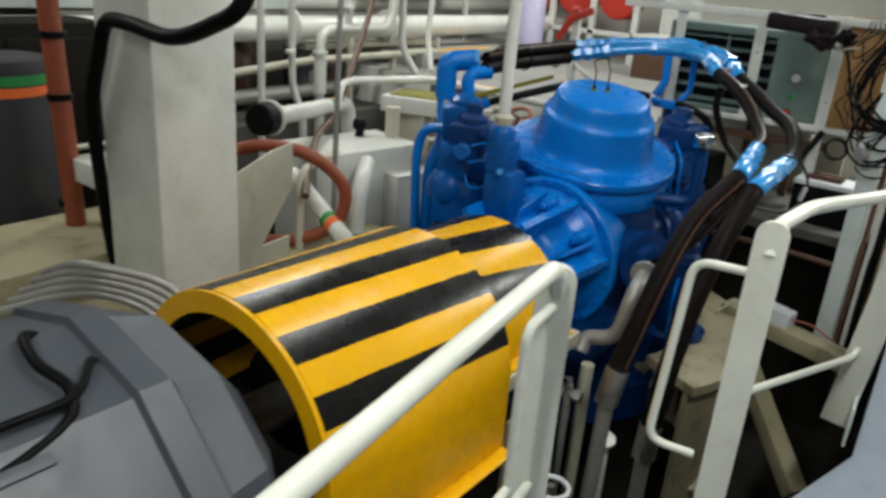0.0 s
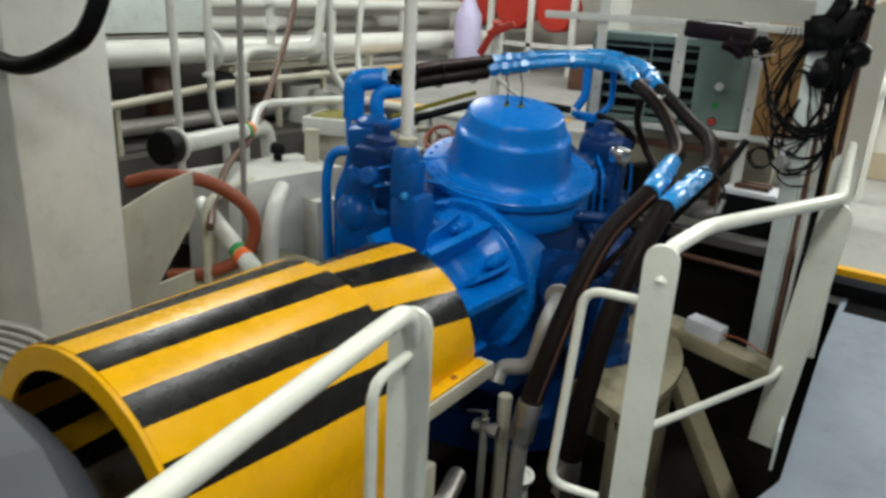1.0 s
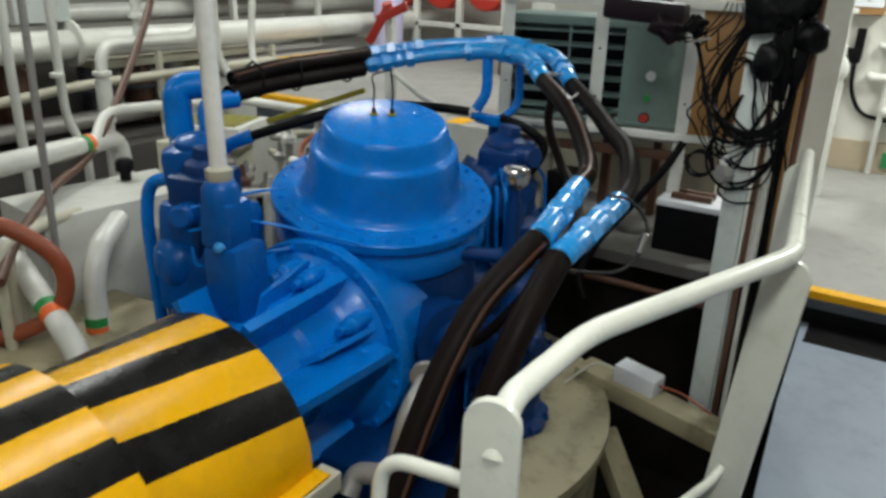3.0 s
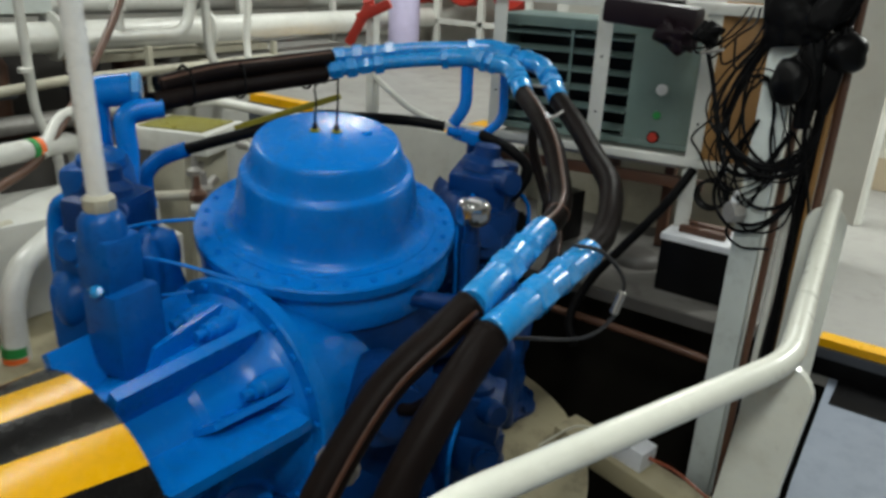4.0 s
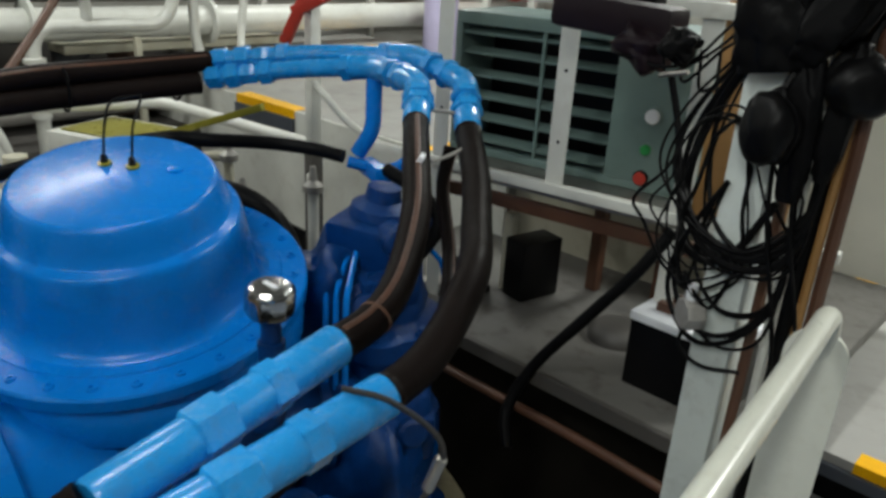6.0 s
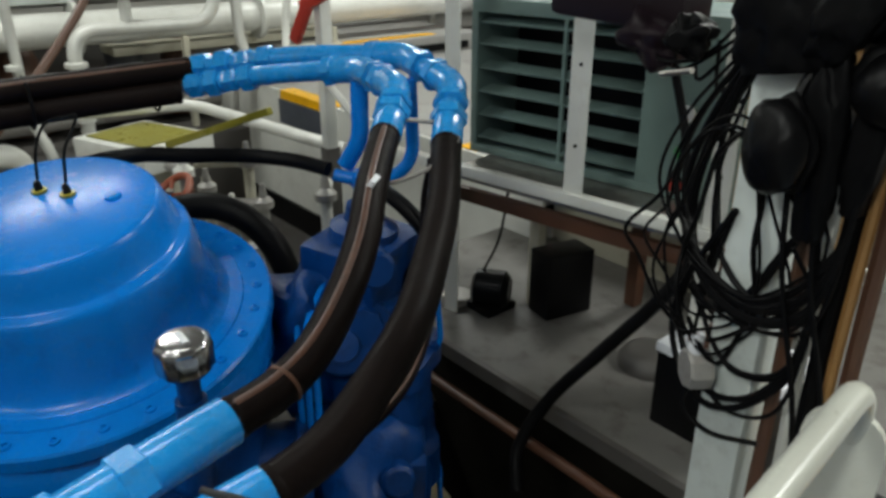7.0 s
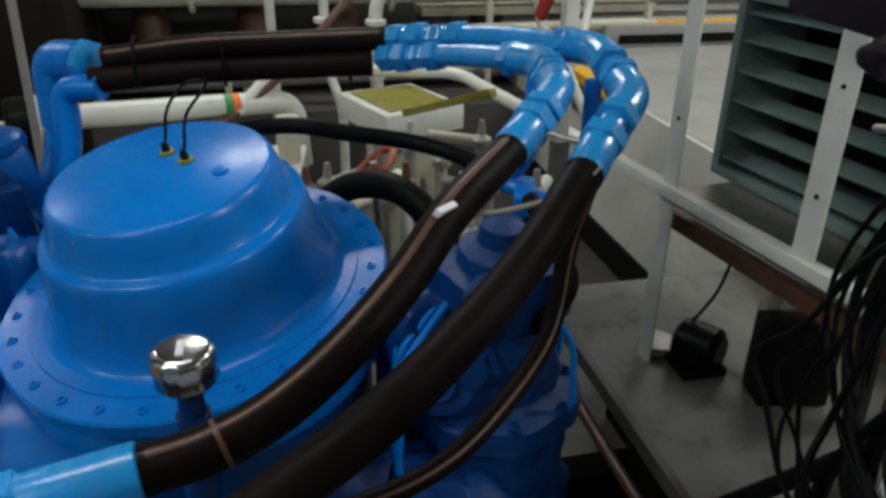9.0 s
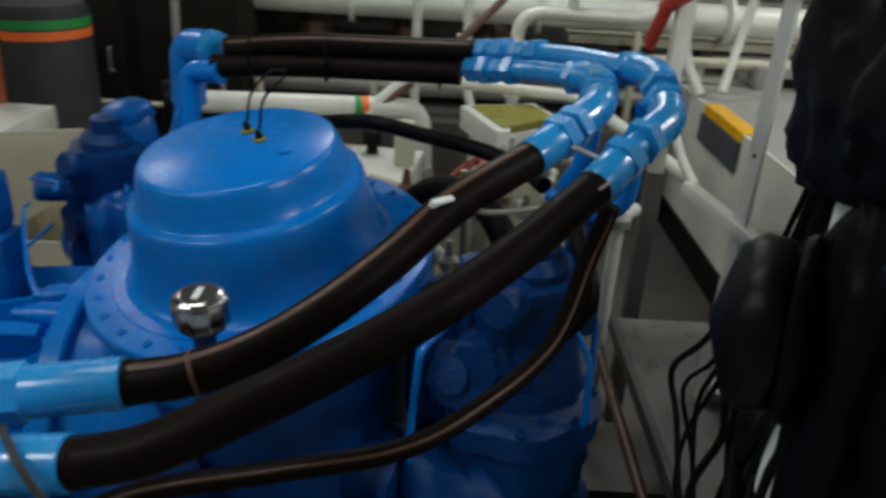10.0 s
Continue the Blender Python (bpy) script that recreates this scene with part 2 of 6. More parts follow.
def add_prism(bm, outline, depth):
    """Extrudes a flat outline of 3D points along the vector depth."""
    depth = Vector(depth)
    lo = [bm.verts.new(p) for p in outline]
    hi = [bm.verts.new(Vector(p) + depth) for p in outline]
    n = len(lo)
    bm.faces.new(lo[::-1])
    bm.faces.new(hi)
    for i in range(n):
        bm.faces.new((lo[i], lo[(i + 1) % n], hi[(i + 1) % n], hi[i]))


def mesh_of(name, bm, material, bevel=0.0, sharp=38):
    if bevel:
        edges = [e for e in bm.edges if len(e.link_faces) == 2 and e.calc_face_angle(0) > 0.6]
        bmesh.ops.bevel(bm, geom=edges, offset=bevel, segments=2, profile=0.6, affect="EDGES", clamp_overlap=True)
    bmesh.ops.recalc_face_normals(bm, faces=bm.faces)
    me = bpy.data.meshes.new(name)
    bm.to_mesh(me)
    bm.free()
    me.materials.append(material)
    for p in me.polygons:
        p.use_smooth = True
    me.set_sharp_from_angle(angle=radians(sharp))
    return me


def thing(name, at, label, category, group="", kind=""):
    ob = new(name)
    ob.location = at
    ob.empty_display_size = 0.1
    return tagged(ob, label, category, group, kind)


def part(name, bm, material, parent, label="", bevel=0.0, sharp=38):
    ob = new(name, mesh_of(name, bm, material, bevel, sharp))
    ob.parent = parent
    if parent.data is None:
        ob.matrix_parent_inverse = Matrix.Translation(-parent.location)
    return tagged(ob, label)


def solo(name, bm, material, label="", category="", kind="", group="", bevel=0.0, sharp=38):
    return tagged(new(name, mesh_of(name, bm, material, bevel, sharp)), label, category, group, kind)


def B():
    return bmesh.new()


def box_bm(c, s, m=None):
    bm = B()
    add_box(bm, c, s, m)
    return bm


def tube_bm(pts, r, seg=12):
    bm = B()
    add_tube(bm, pts, r, seg)
    return bm


def cyl_bm(p0, p1, r0, r1=None, seg=20, ease=0.0):
    bm = B()
    add_cyl(bm, p0, p1, r0, r1, seg, ease)
    return bm


def lathe_bm(base, axis, prof, seg=32):
    bm = B()
    add_lathe(bm, base, axis, prof, seg)
    return bm


def span(x0, x1, y0, y1, z0, z1):
    return ((x0 + x1) / 2, (y0 + y1) / 2, (z0 + z1) / 2), (x1 - x0, y1 - y0, z1 - z0)


# ---- structure ----
def slab(name, x0, x1, y0, y1, z0, z1, material, label, category, bevel=0.0):
    return solo(name, box_bm(*span(x0, x1, y0, y1, z0, z1)), material, label, category, "structure", bevel=bevel)


slab("floor", -8.2, 2.8, -3.2, 10.2, -1.3, -1.1, BILGE, "dirty hull bottom under the walkways, coloured near black as shade", "floor")
slab("ceiling", -8.2, 2.8, -3.2, 10.2, CEIL, CEIL + 0.15, DECKHEAD, "unseen grey steel deckhead closing the room", "ceiling")
slab("wall_east", 2.6, 2.8, -3.2, 8.4, -1.1, CEIL, DECKHEAD, "unseen grey steel bulkhead closing the room", "wall")
slab("wall_west", -8.2, -8.0, -3.2, 10.2, -1.1, CEIL, WALL, "white painted steel bulkhead", "wall")
slab("wall_south", -8.0, 2.6, -3.2, -3.0, -1.1, CEIL, DECKHEAD, "unseen grey steel bulkhead closing the room", "wall")
wn = slab("wall_north", -2.0, 2.6, 8.4, 8.6, 0.1, CEIL, WALL, "white painted steel bulkhead with beige dado", "wall")
slab("wall_far", -8.0, 2.6, 10.0, 10.2, -1.1, CEIL, WALL, "white painted steel bulkhead at the far end", "wall")
slab("dado_trim", -0.5, 2.6, 8.375, 8.4, 0.1, 0.36, DADO, "beige painted lower band of the bulkhead", "trim")

EDGE = [(-0.14, -3.0), (-0.30, 1.20), (0.0, 1.86), (0.27, 2.92), (0.19, 4.3), (0.16, 5.25), (2.6, 5.25), (2.6, -3.0)]
bm = B()
add_prism(bm, [(x, y, -0.14) for x, y in EDGE], (0, 0, 0.06))
solo("walkway", bm, DECK_BLUE, "blue-grey painted steel walkway plate", "walkway", "structure")
slab("walkway_step", -0.44, 2.6, 5.25, 8.4, -0.14, 0.096, DECK_GREY, "grey painted raised walkway", "walkway")
slab("step_riser", -0.43, 2.6, 5.235, 5.25, -0.079, 0.01, BLACK, "black painted step riser", "trim")
slab("step_nosing", -0.43, 2.6, 5.228, 5.25, 0.012, 0.06, MOTOR_GREY, "dark grey painted nosing above the black riser", "trim")
slab("step_strip", 0.2, 2.6, 4.98, 5.235, -0.08, -0.074, BLACK, "thin black strip on the floor before the step", "trim")
slab("yellow_edge", 0.08, 2.6, 5.245, 5.33, 0.06, 0.1, YELLOW, "yellow painted step edge", "trim")
slab("yellow_edge", -0.445, -0.33, 6.2, 7.6, 0.06, 0.1, YELLOW, "yellow painted walkway edge", "trim")

# raised deck behind the machine
slab("deck_rear", -8.0, -1.7, 5.5, 10.0, 0.5, 0.65, DECK_GREY, "grey painted raised deck", "deck")
slab("deck_face", -8.0, -1.7, 5.48, 5.5, -0.12, 0.648, WHITE, "white painted side of the raised deck", "trim")
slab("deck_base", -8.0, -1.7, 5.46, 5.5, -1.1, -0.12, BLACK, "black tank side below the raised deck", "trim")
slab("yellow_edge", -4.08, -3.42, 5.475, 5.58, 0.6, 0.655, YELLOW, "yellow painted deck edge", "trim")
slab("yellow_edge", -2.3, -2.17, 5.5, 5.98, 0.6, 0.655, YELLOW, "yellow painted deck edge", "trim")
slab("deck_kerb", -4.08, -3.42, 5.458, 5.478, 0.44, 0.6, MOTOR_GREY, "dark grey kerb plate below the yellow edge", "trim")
slab("pit_side", -1.95, -0.1, 4.9, 4.95, -1.1, 0.27, BILGE, "tank side below the deck plate, coloured black for shade", "wall")
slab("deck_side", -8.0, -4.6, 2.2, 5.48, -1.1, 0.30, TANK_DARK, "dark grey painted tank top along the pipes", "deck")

# shelf deck under the cabinet rack
slab("shelf_deck", -1.95, -0.1, 4.58, 6.4, 0.27, 0.33, PLATE, "worn grey deck plate under the cabinet rack", "deck", 0.006)
slab("shelf_lip", -1.95, -0.1, 4.555, 4.578, 0.285, 0.335, TANK_DARK, "dark worn edge angle of the deck plate", "trim")
slab("partition", -1.95, 0.0, 6.4, 6.46, 0.33, 1.7, WALL, "white painted partition behind the rack", "wall")
slab("partition_low", -1.7, -0.46, 5.56, 5.6, 0.33, 0.86, CREAM, "cream painted panel behind the rack", "wall")

# ceiling lights
fix = thing("ceiling_light", (TUBES[0][0], TUBES[0][1], CEIL - 0.12), "white fluorescent light fitting under the deckhead", "ceiling light", "fluorescent lights")
x, y = TUBES[0][:2]
part("housing", box_bm((x, y, CEIL - 0.04), (0.26, 1.36, 0.08)), WHITE, fix, bevel=0.01)
for dx in (-0.06, 0.06):
    part("tube", cyl_bm((x + dx, y - 0.6, CEIL - 0.1), (x + dx, y + 0.6, CEIL - 0.1), 0.014, seg=10), TUBE_GLOW, fix)
for x, y, power in TUBES[1:]:
    copy_thing(fix, Matrix.Translation((x, y, CEIL - 0.12)))

def lump_bm(at, size, m=None, seed=0, rough=0.22, folds=5.0):
    """A crumpled soft or cast mass: a ball pulled to size with creases and flats."""
    bm = B()
    bmesh.ops.create_icosphere(bm, subdivisions=4, radius=1.0)
    m = m or Matrix.Identity(3)
    for v in bm.verts:
        n = v.co.normalized()
        k = 1 + rough * noise.noise(n * 1.7 + V(seed, 0, 0)) + rough * 0.5 * abs(noise.noise(n * folds + V(0, seed, 3))) - rough * 0.3
        q = Vector((max(-0.8, min(0.8, n.x * k)) * size[0], max(-0.8, min(0.8, n.y * k)) * size[1], max(-0.85, min(0.85, n.z * k)) * size[2]))
        v.co = Vector(at) + m @ q
    return bm


# ---- steering thruster ----
TX, TY = -1.31, 3.455
# the cover and its flange lean a little towards the walkway
LEAN_AXIS = V(0.15, -0.14, 1.0).normalized()
LEAN_TURN = V(0, 0, 1).rotation_difference(LEAN_AXIS).to_matrix()
SEAT_AT = V(-1.347, 3.466, 0.806)


def lean(p):
    return SEAT_AT + LEAN_TURN @ (Vector(p) - V(TX, TY, 0.875))


def leaned(bm):
    for v in bm.verts:
        v.co = lean(v.co)
    return bm


thr = thing("thruster", (TX, TY, -0.6), "blue enamelled steerable thruster gearbox with domed bolted cover", "machine")
part("dome", leaned(lathe_bm((TX, TY, 0), (0, 0, 1), [(0.40, 0.874), (0.365, 0.876), (0.345, 0.881), (0.331, 0.891), (0.321, 0.908), (0.313, 0.94), (0.303, 1.0), (0.293, 1.058), (0.290, 1.068), (0.284, 1.076), (0.272, 1.08), (0.266, 1.087), (0.257, 1.12), (0.246, 1.152), (0.241, 1.164), (0.236, 1.170), (0.228, 1.1725), (0.0, 1.178)], 80)), BLUE, thr, sharp=50)
part("flange", leaned(lathe_bm((TX, TY, 0), (0, 0, 1), [(0.41, 0.832), (0.446, 0.833), (0.45, 0.838), (0.45, 0.868), (0.445, 0.874), (0.382, 0.876), (0.38, 0.88), (0.0, 0.88)], 72)), BLUE, thr)
part("neck_ring", leaned(lathe_bm((TX, TY, 0), (0, 0, 1), [(0.36, 0.52), (0.36, 0.64), (0.39, 0.68), (0.43, 0.70), (0.436, 0.71), (0.436, 0.785), (0.425, 0.80), (0.42, 0.834)], 64)), BLUE, thr, sharp=50)
body = part("body", lathe_bm((TX - 0.04, TY + 0.03, 0), (0, 0, 1), [(0.60, -0.55), (0.60, -0.36), (0.565, -0.34), (0.42, -0.30), (0.385, -0.1), (0.385, 0.56), (0.37, 0.64)], 64), BLUE_SHADED, thr, sharp=50)
bolt_me = mesh_of("flange_bolt", lathe_bm((0, 0, 0), (0, 0, 1), [(0.012, 0), (0.0115, 0.004), (0.0065, 0.0045), (0.0065, -0.002), (0.0, -0.002)], 12), BLUE)
for i in range(28):
    a = 2 * math.pi * i / 28
    o = new("flange_bolt", bolt_me)
    o.parent = thr
    o.location = lean((TX + 0.414 * math.cos(a), TY + 0.414 * math.sin(a), 0.875)) - thr.location
    o.rotation_euler = LEAN_TURN.to_euler()
stud_me = mesh_of("base_bolt", lathe_bm((0, 0, 0), (0, 0, 1), [(0.022, 0), (0.022, 0.03), (0.012, 0.031), (0.012, 0.05), (0.0, 0.051)], 6), BLUE_SHADED)
for i in range(20):
    a = 2 * math.pi * (i + 0.5) / 20
    o = new("base_bolt", stud_me)
    o.parent = thr
    o.location = (0.55 * math.cos(a), 0.55 * math.sin(a), 0.6 - 0.34)
# plugs on the cover
part("cover_plug", leaned(lathe_bm((TX + 0.06, TY + 0.13, 1.174), (0, 0, 1), [(0.018, 0), (0.018, 0.005), (0.012, 0.007), (0.0, 0.007)], 8)), BLUE, thr)
for px, py, pz in ((-1.370, 3.436, 1.112), (-1.313, 3.480, 1.110)):
    s = part("sensor_plug", lathe_bm((px, py, pz), LEAN_AXIS, [(0.016, 0), (0.016, 0.006), (0.010, 0.008), (0.008, 0.024), (0.004, 0.03), (0.0, 0.03)], 10), BLACK, thr, "black and brass sensor plug")
    part("ring", lathe_bm((px, py, pz), LEAN_AXIS, [(0.0175, 0.002), (0.0175, 0.007), (0.0105, 0.0085), (0.0, 0.0085)], 8), OLIVE, s, "yellow ring")
    part("lead", tube_bm(spline([(px, py, pz + 0.03), (px - 0.005, py + 0.012, 1.21), (px - 0.04, py + 0.05, 1.255), (-1.36, 3.54, 1.275)]), 0.0035, 6), CABLE, s)

# input bell towards the shaft
BZ = 0.32
part("bell_flange", lathe_bm((TX, 3.0, BZ), (0, -1, 0), [(0.33, -0.34), (0.35, -0.2), (0.36, -0.05), (0.392, -0.046), (0.398, -0.04), (0.398, 0.004), (0.392, 0.01), (0.352, 0.012), (0.346, 0.018), (0.33, 0.03), (0.28, 0.03)], 56), BLUE, thr, sharp=30)
part("bell", lathe_bm((TX, 2.985, BZ), (0, -1, 0), [(0.34, 0), (0.325, 0.03), (0.285, 0.06), (0.262, 0.10), (0.25, 0.16), (0.245, 0.24), (0.225, 0.26), (0.215, 0.47), (0.0, 0.47)], 48), BLUE, thr, sharp=40)
ring_me = mesh_of("ring_bolt", lathe_bm((0, 0, 0), (0, -1, 0), [(0.013, 0), (0.013, 0.009), (0.008, 0.011), (0.0, 0.011)], 6), BLUE)
for i in range(22):
    a = 2 * math.pi * (i + 0.5) / 22
    o = new("ring_bolt", ring_me)
    o.parent = thr
    o.location = V(TX + 0.374 * math.cos(a), 2.989, BZ + 0.374 * math.sin(a)) - thr.location
for a in (62, 118, 236, 304):
    d = V(math.cos(radians(a)), 0, math.sin(radians(a)))
    side = V(-d.z, 0, d.x) * 0.034
    c = V(TX, 0, BZ)
    pts = [c + d * 0.18 + V(0, 2.955, 0), c + d * 0.375 + V(0, 2.955, 0), c + d * 0.375 + V(0, 2.90, 0), c + d * 0.345 + V(0, 2.5, 0), c + d * 0.18 + V(0, 2.5, 0)]
    bm = B()
    add_prism(bm, [p - side * 0.5 for p in pts], side)
    part("rib", bm, BLUE, thr, bevel=0.006)
for sx in (-1, 1):
    pts = [V(TX + sx * 0.16, 2.955, 0.385), V(TX + sx * 0.385, 2.955, 0.385), V(TX + sx * 0.385, 2.9, 0.385), V(TX + sx * 0.36, 2.5, 0.385), V(TX + sx * 0.16, 2.5, 0.385)]
    bm = B()
    add_prism(bm, pts, V(0, 0, 0.034))
    part("web", bm, BLUE, thr, bevel=0.006)
for a in (14, 36, 80, 100, 142, 166):
    d = V(math.cos(radians(a)), 0, math.sin(radians(a)))
    c = V(TX, 2.99, BZ) + d * 0.305
    part("stud", lathe_bm(c, (0, -1, 0), [(0.034, 0), (0.034, 0.10), (0.027, 0.106), (0.027, 0.13), (0.016, 0.135), (0.016, 0.165), (0.0, 0.167)], 14), BLUE, thr)
for a in (90, 28, 152):
    d = V(math.cos(radians(a)), 0, math.sin(radians(a)))
    side = V(-d.z, 0, d.x) * 0.02
    c = V(TX, 0, BZ)
    bm = B()
    add_prism(bm, [c + d * 0.2 - side * 0.5 + V(0, 2.96, 0), c + d * 0.345 - side * 0.5 + V(0, 2.96, 0), c + d * 0.29 - side * 0.5 + V(0, 2.72, 0), c + d * 0.2 - side * 0.5 + V(0, 2.68, 0)], side)
    part("gusset", bm, BLUE, thr, bevel=0.004)
# bosses, covers and small oil lines on the body
bm = B()
add_box(bm, (TX, 3.0, -0.02), (0.86, 0.5, 0.12))
part("foot_plate", bm, BLUE_SHADED, thr, bevel=0.015)
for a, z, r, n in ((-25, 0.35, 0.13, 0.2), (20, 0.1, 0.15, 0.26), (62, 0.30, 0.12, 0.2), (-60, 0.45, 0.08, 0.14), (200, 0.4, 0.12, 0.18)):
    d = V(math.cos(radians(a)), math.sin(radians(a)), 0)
    part("boss", lathe_bm(V(TX, TY, z) + d * 0.36, d, [(r, 0), (r, n * 0.55), (r * 1.18, n * 0.56), (r * 1.18, n * 0.7), (r * 0.7, n * 0.72), (r * 0.66, n), (0, n)], 28), BLUE_SHADED, thr)
oil = [[(-1.62, 2.72, 0.86), (-1.5, 2.86, 0.9), (-1.36, 2.93, 0.93)], [(-1.62, 2.70, 0.78), (-1.42, 2.80, 0.83), (-1.2, 2.92, 0.79), (-1.1, 2.99, 0.76)], [(-1.66, 2.74, 0.7), (-1.58, 2.7, 0.66), (-1.46, 2.76, 0.7), (-1.3, 2.86, 0.74)]]
for p in oil:
    part("oil_line", tube_bm(spline(p), 0.0055, 8), BLUE, thr)

# ---- hydraulic motors round the gearbox ----
def motor(at, group, h=1.0, top=0.9, r=0.1, spin=0):
    x, y, z = at
    t = thing("hydraulic_motor", at, "blue painted hydraulic steering motor bolted to the gearbox", "motor", group)
    cast = lathe_bm(at, (0, 0, 1), [(r * 1.5, 0), (r * 1.5, 0.1), (r * 1.3, 0.12), (r * 1.3, 0.2), (r * 1.36, 0.22), (r * 1.28, 0.25), (r * 1.28, 0.34), (r * 1.45, 0.35), (r * 1.45, 0.41), (r * 1.05, 0.43), (r * 1.02, h * 0.52), (r * 1.1, h * 0.55), (r, h * 0.6), (r * 0.9, h * 0.72)], 40)
    for v in cast.verts:
        a = math.atan2(v.co.y - y, v.co.x - x) + spin
        k = 1 + 0.045 * math.sin(3 * a + 7 * v.co.z) + 0.035 * math.sin(7 * a - 11 * v.co.z) + 0.03 * (math.cos(4 * a) > 0.55)
        v.co.x, v.co.y = x + (v.co.x - x) * k, y + (v.co.y - y) * k
    part("body", cast, BLUE_SHADED, t, sharp=50)
    part("valve_block", box_bm((x, y, z + h * 0.8), (r * 1.7, r * 1.9, h * 0.17), turn(4, 3, 20 + spin * 50)), BLUE_SHADED, t, bevel=0.022)
    part("valve_block", box_bm((x + r * 0.25, y - r * 0.3, z + h * 0.66), (r * 1.5, r * 1.4, h * 0.13), turn(0, 8, -15 + spin * 50)), BLUE_SHADED, t, bevel=0.02)
    part("port", cyl_bm((x, y, z + h * 0.82), (x + r * 1.3, y - r * 0.6, z + h * 0.86), r * 0.36, seg=14, ease=0.01), BLUE_SHADED, t)
    part("port", lathe_bm((x + r * 0.7, y - r * 0.5, z + h * 0.66), (1, -0.7, 0.1), [(r * 0.5, 0), (r * 0.5, r * 0.3), (r * 0.36, r * 0.32), (r * 0.36, r * 0.5), (0, r * 0.52)], 8), BLUE_SHADED, t)
    part("cap", lathe_bm((x, y, z + h * 0.88), (0.1, 0.05, 1), [(r * 0.7, 0), (r * 0.66, 0.03), (r * 0.4, 0.05), (r * 0.36, 0.09), (0, 0.1)], 14), BLUE_SHADED, t)
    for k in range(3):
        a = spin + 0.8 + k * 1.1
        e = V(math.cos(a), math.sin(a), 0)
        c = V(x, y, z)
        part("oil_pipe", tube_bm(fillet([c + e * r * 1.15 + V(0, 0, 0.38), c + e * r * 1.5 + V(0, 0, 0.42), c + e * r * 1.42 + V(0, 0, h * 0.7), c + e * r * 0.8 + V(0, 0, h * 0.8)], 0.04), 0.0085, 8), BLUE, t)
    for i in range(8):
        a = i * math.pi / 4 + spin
        part("bolt", lathe_bm((x + r * 1.36 * math.cos(a), y + r * 1.36 * math.sin(a), z + 0.405), (0, 0, 1), [(0.015, 0), (0.015, 0.018), (0.008, 0.02), (0.008, 0.03), (0, 0.031)], 6), BLUE_SHADED, t)
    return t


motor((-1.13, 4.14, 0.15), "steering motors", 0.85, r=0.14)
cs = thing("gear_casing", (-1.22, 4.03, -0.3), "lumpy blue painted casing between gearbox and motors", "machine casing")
part("casing", lump_bm((-1.21, 4.03, 0.58), (0.20, 0.16, 0.30), turn(0, 6, -30), 51, 0.4, 4), BLUE_SHADED, cs, sharp=60)
part("casing", lump_bm((-1.03, 4.0, 0.1), (0.24, 0.2, 0.42), turn(0, 0, 20), 57, 0.35, 4), BLUE_SHADED, cs, sharp=60)
part("cover", lathe_bm((-1.04, 4.0, 0.66), (0.75, -0.5, 0.35), [(0.085, -0.06), (0.09, 0.02), (0.08, 0.035), (0.05, 0.04), (0.045, 0.06), (0, 0.062)], 20), BLUE_SHADED, cs)
for k in range(3):
    part("oil_pipe", tube_bm(fillet([(-1.02 - 0.045 * k, 3.93, 0.35), (-0.98 - 0.045 * k, 3.88, 0.45), (-1.0 - 0.045 * k, 3.9, 0.74), (-1.1 - 0.03 * k, 4.02, 0.82)], 0.03), 0.009, 8), BLUE, cs)
motor((-1.0, 4.10, -0.5), "steering motors", 0.95, r=0.13, spin=0.7)
motor((-1.75, 2.90, 0.0), "steering motors", 1.06, r=0.115)
motor((-0.76, 3.55, -0.5), "steering motors", 0.92, r=0.12, spin=1.9)

# left valve tower
vt = thing("valve_tower", (-1.9, 2.95, 0.0), "blue painted hydraulic valve tower with riser pipes", "valves")
part("riser", tube_bm(fillet([(-2.03, 2.94, 0.1), (-2.03, 2.94, 0.62), (-1.99, 3.0, 0.80), (-2.05, 3.05, 0.95), (-2.06, 3.06, 1.19), (-1.96, 3.19, 1.2)], 0.07), 0.044, 18), BLUE, vt)
part("elbow", tube_bm(fillet([(-2.055, 3.055, 1.0), (-2.06, 3.06, 1.19), (-1.98, 3.165, 1.2)], 0.05), 0.056, 18), BLUE, vt)
part("collar", lathe_bm((-1.98, 3.165, 1.2), (0.08, 0.1, 0), [(0.05, 0), (0.06, 0.004), (0.06, 0.03), (0.045, 0.034)], 8), BLUE_LIGHT, vt)
part("riser", tube_bm(fillet([(-1.86, 3.0, 0.7), (-1.93, 3.1, 0.98), (-1.95, 3.1, 1.135), (-1.89, 3.22, 1.145)], 0.06), 0.036, 16), BLUE, vt)
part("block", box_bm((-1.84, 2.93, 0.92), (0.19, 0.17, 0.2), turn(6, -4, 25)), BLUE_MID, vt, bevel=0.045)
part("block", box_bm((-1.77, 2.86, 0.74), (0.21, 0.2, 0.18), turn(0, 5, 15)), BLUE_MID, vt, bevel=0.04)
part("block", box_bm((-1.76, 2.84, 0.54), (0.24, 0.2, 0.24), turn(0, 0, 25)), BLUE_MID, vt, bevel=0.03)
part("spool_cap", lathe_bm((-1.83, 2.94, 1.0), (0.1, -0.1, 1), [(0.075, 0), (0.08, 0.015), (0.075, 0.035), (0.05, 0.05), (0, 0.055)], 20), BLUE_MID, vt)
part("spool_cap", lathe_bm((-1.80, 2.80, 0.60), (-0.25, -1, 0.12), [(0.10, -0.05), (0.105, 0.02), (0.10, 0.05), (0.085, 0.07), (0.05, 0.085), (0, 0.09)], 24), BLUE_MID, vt)
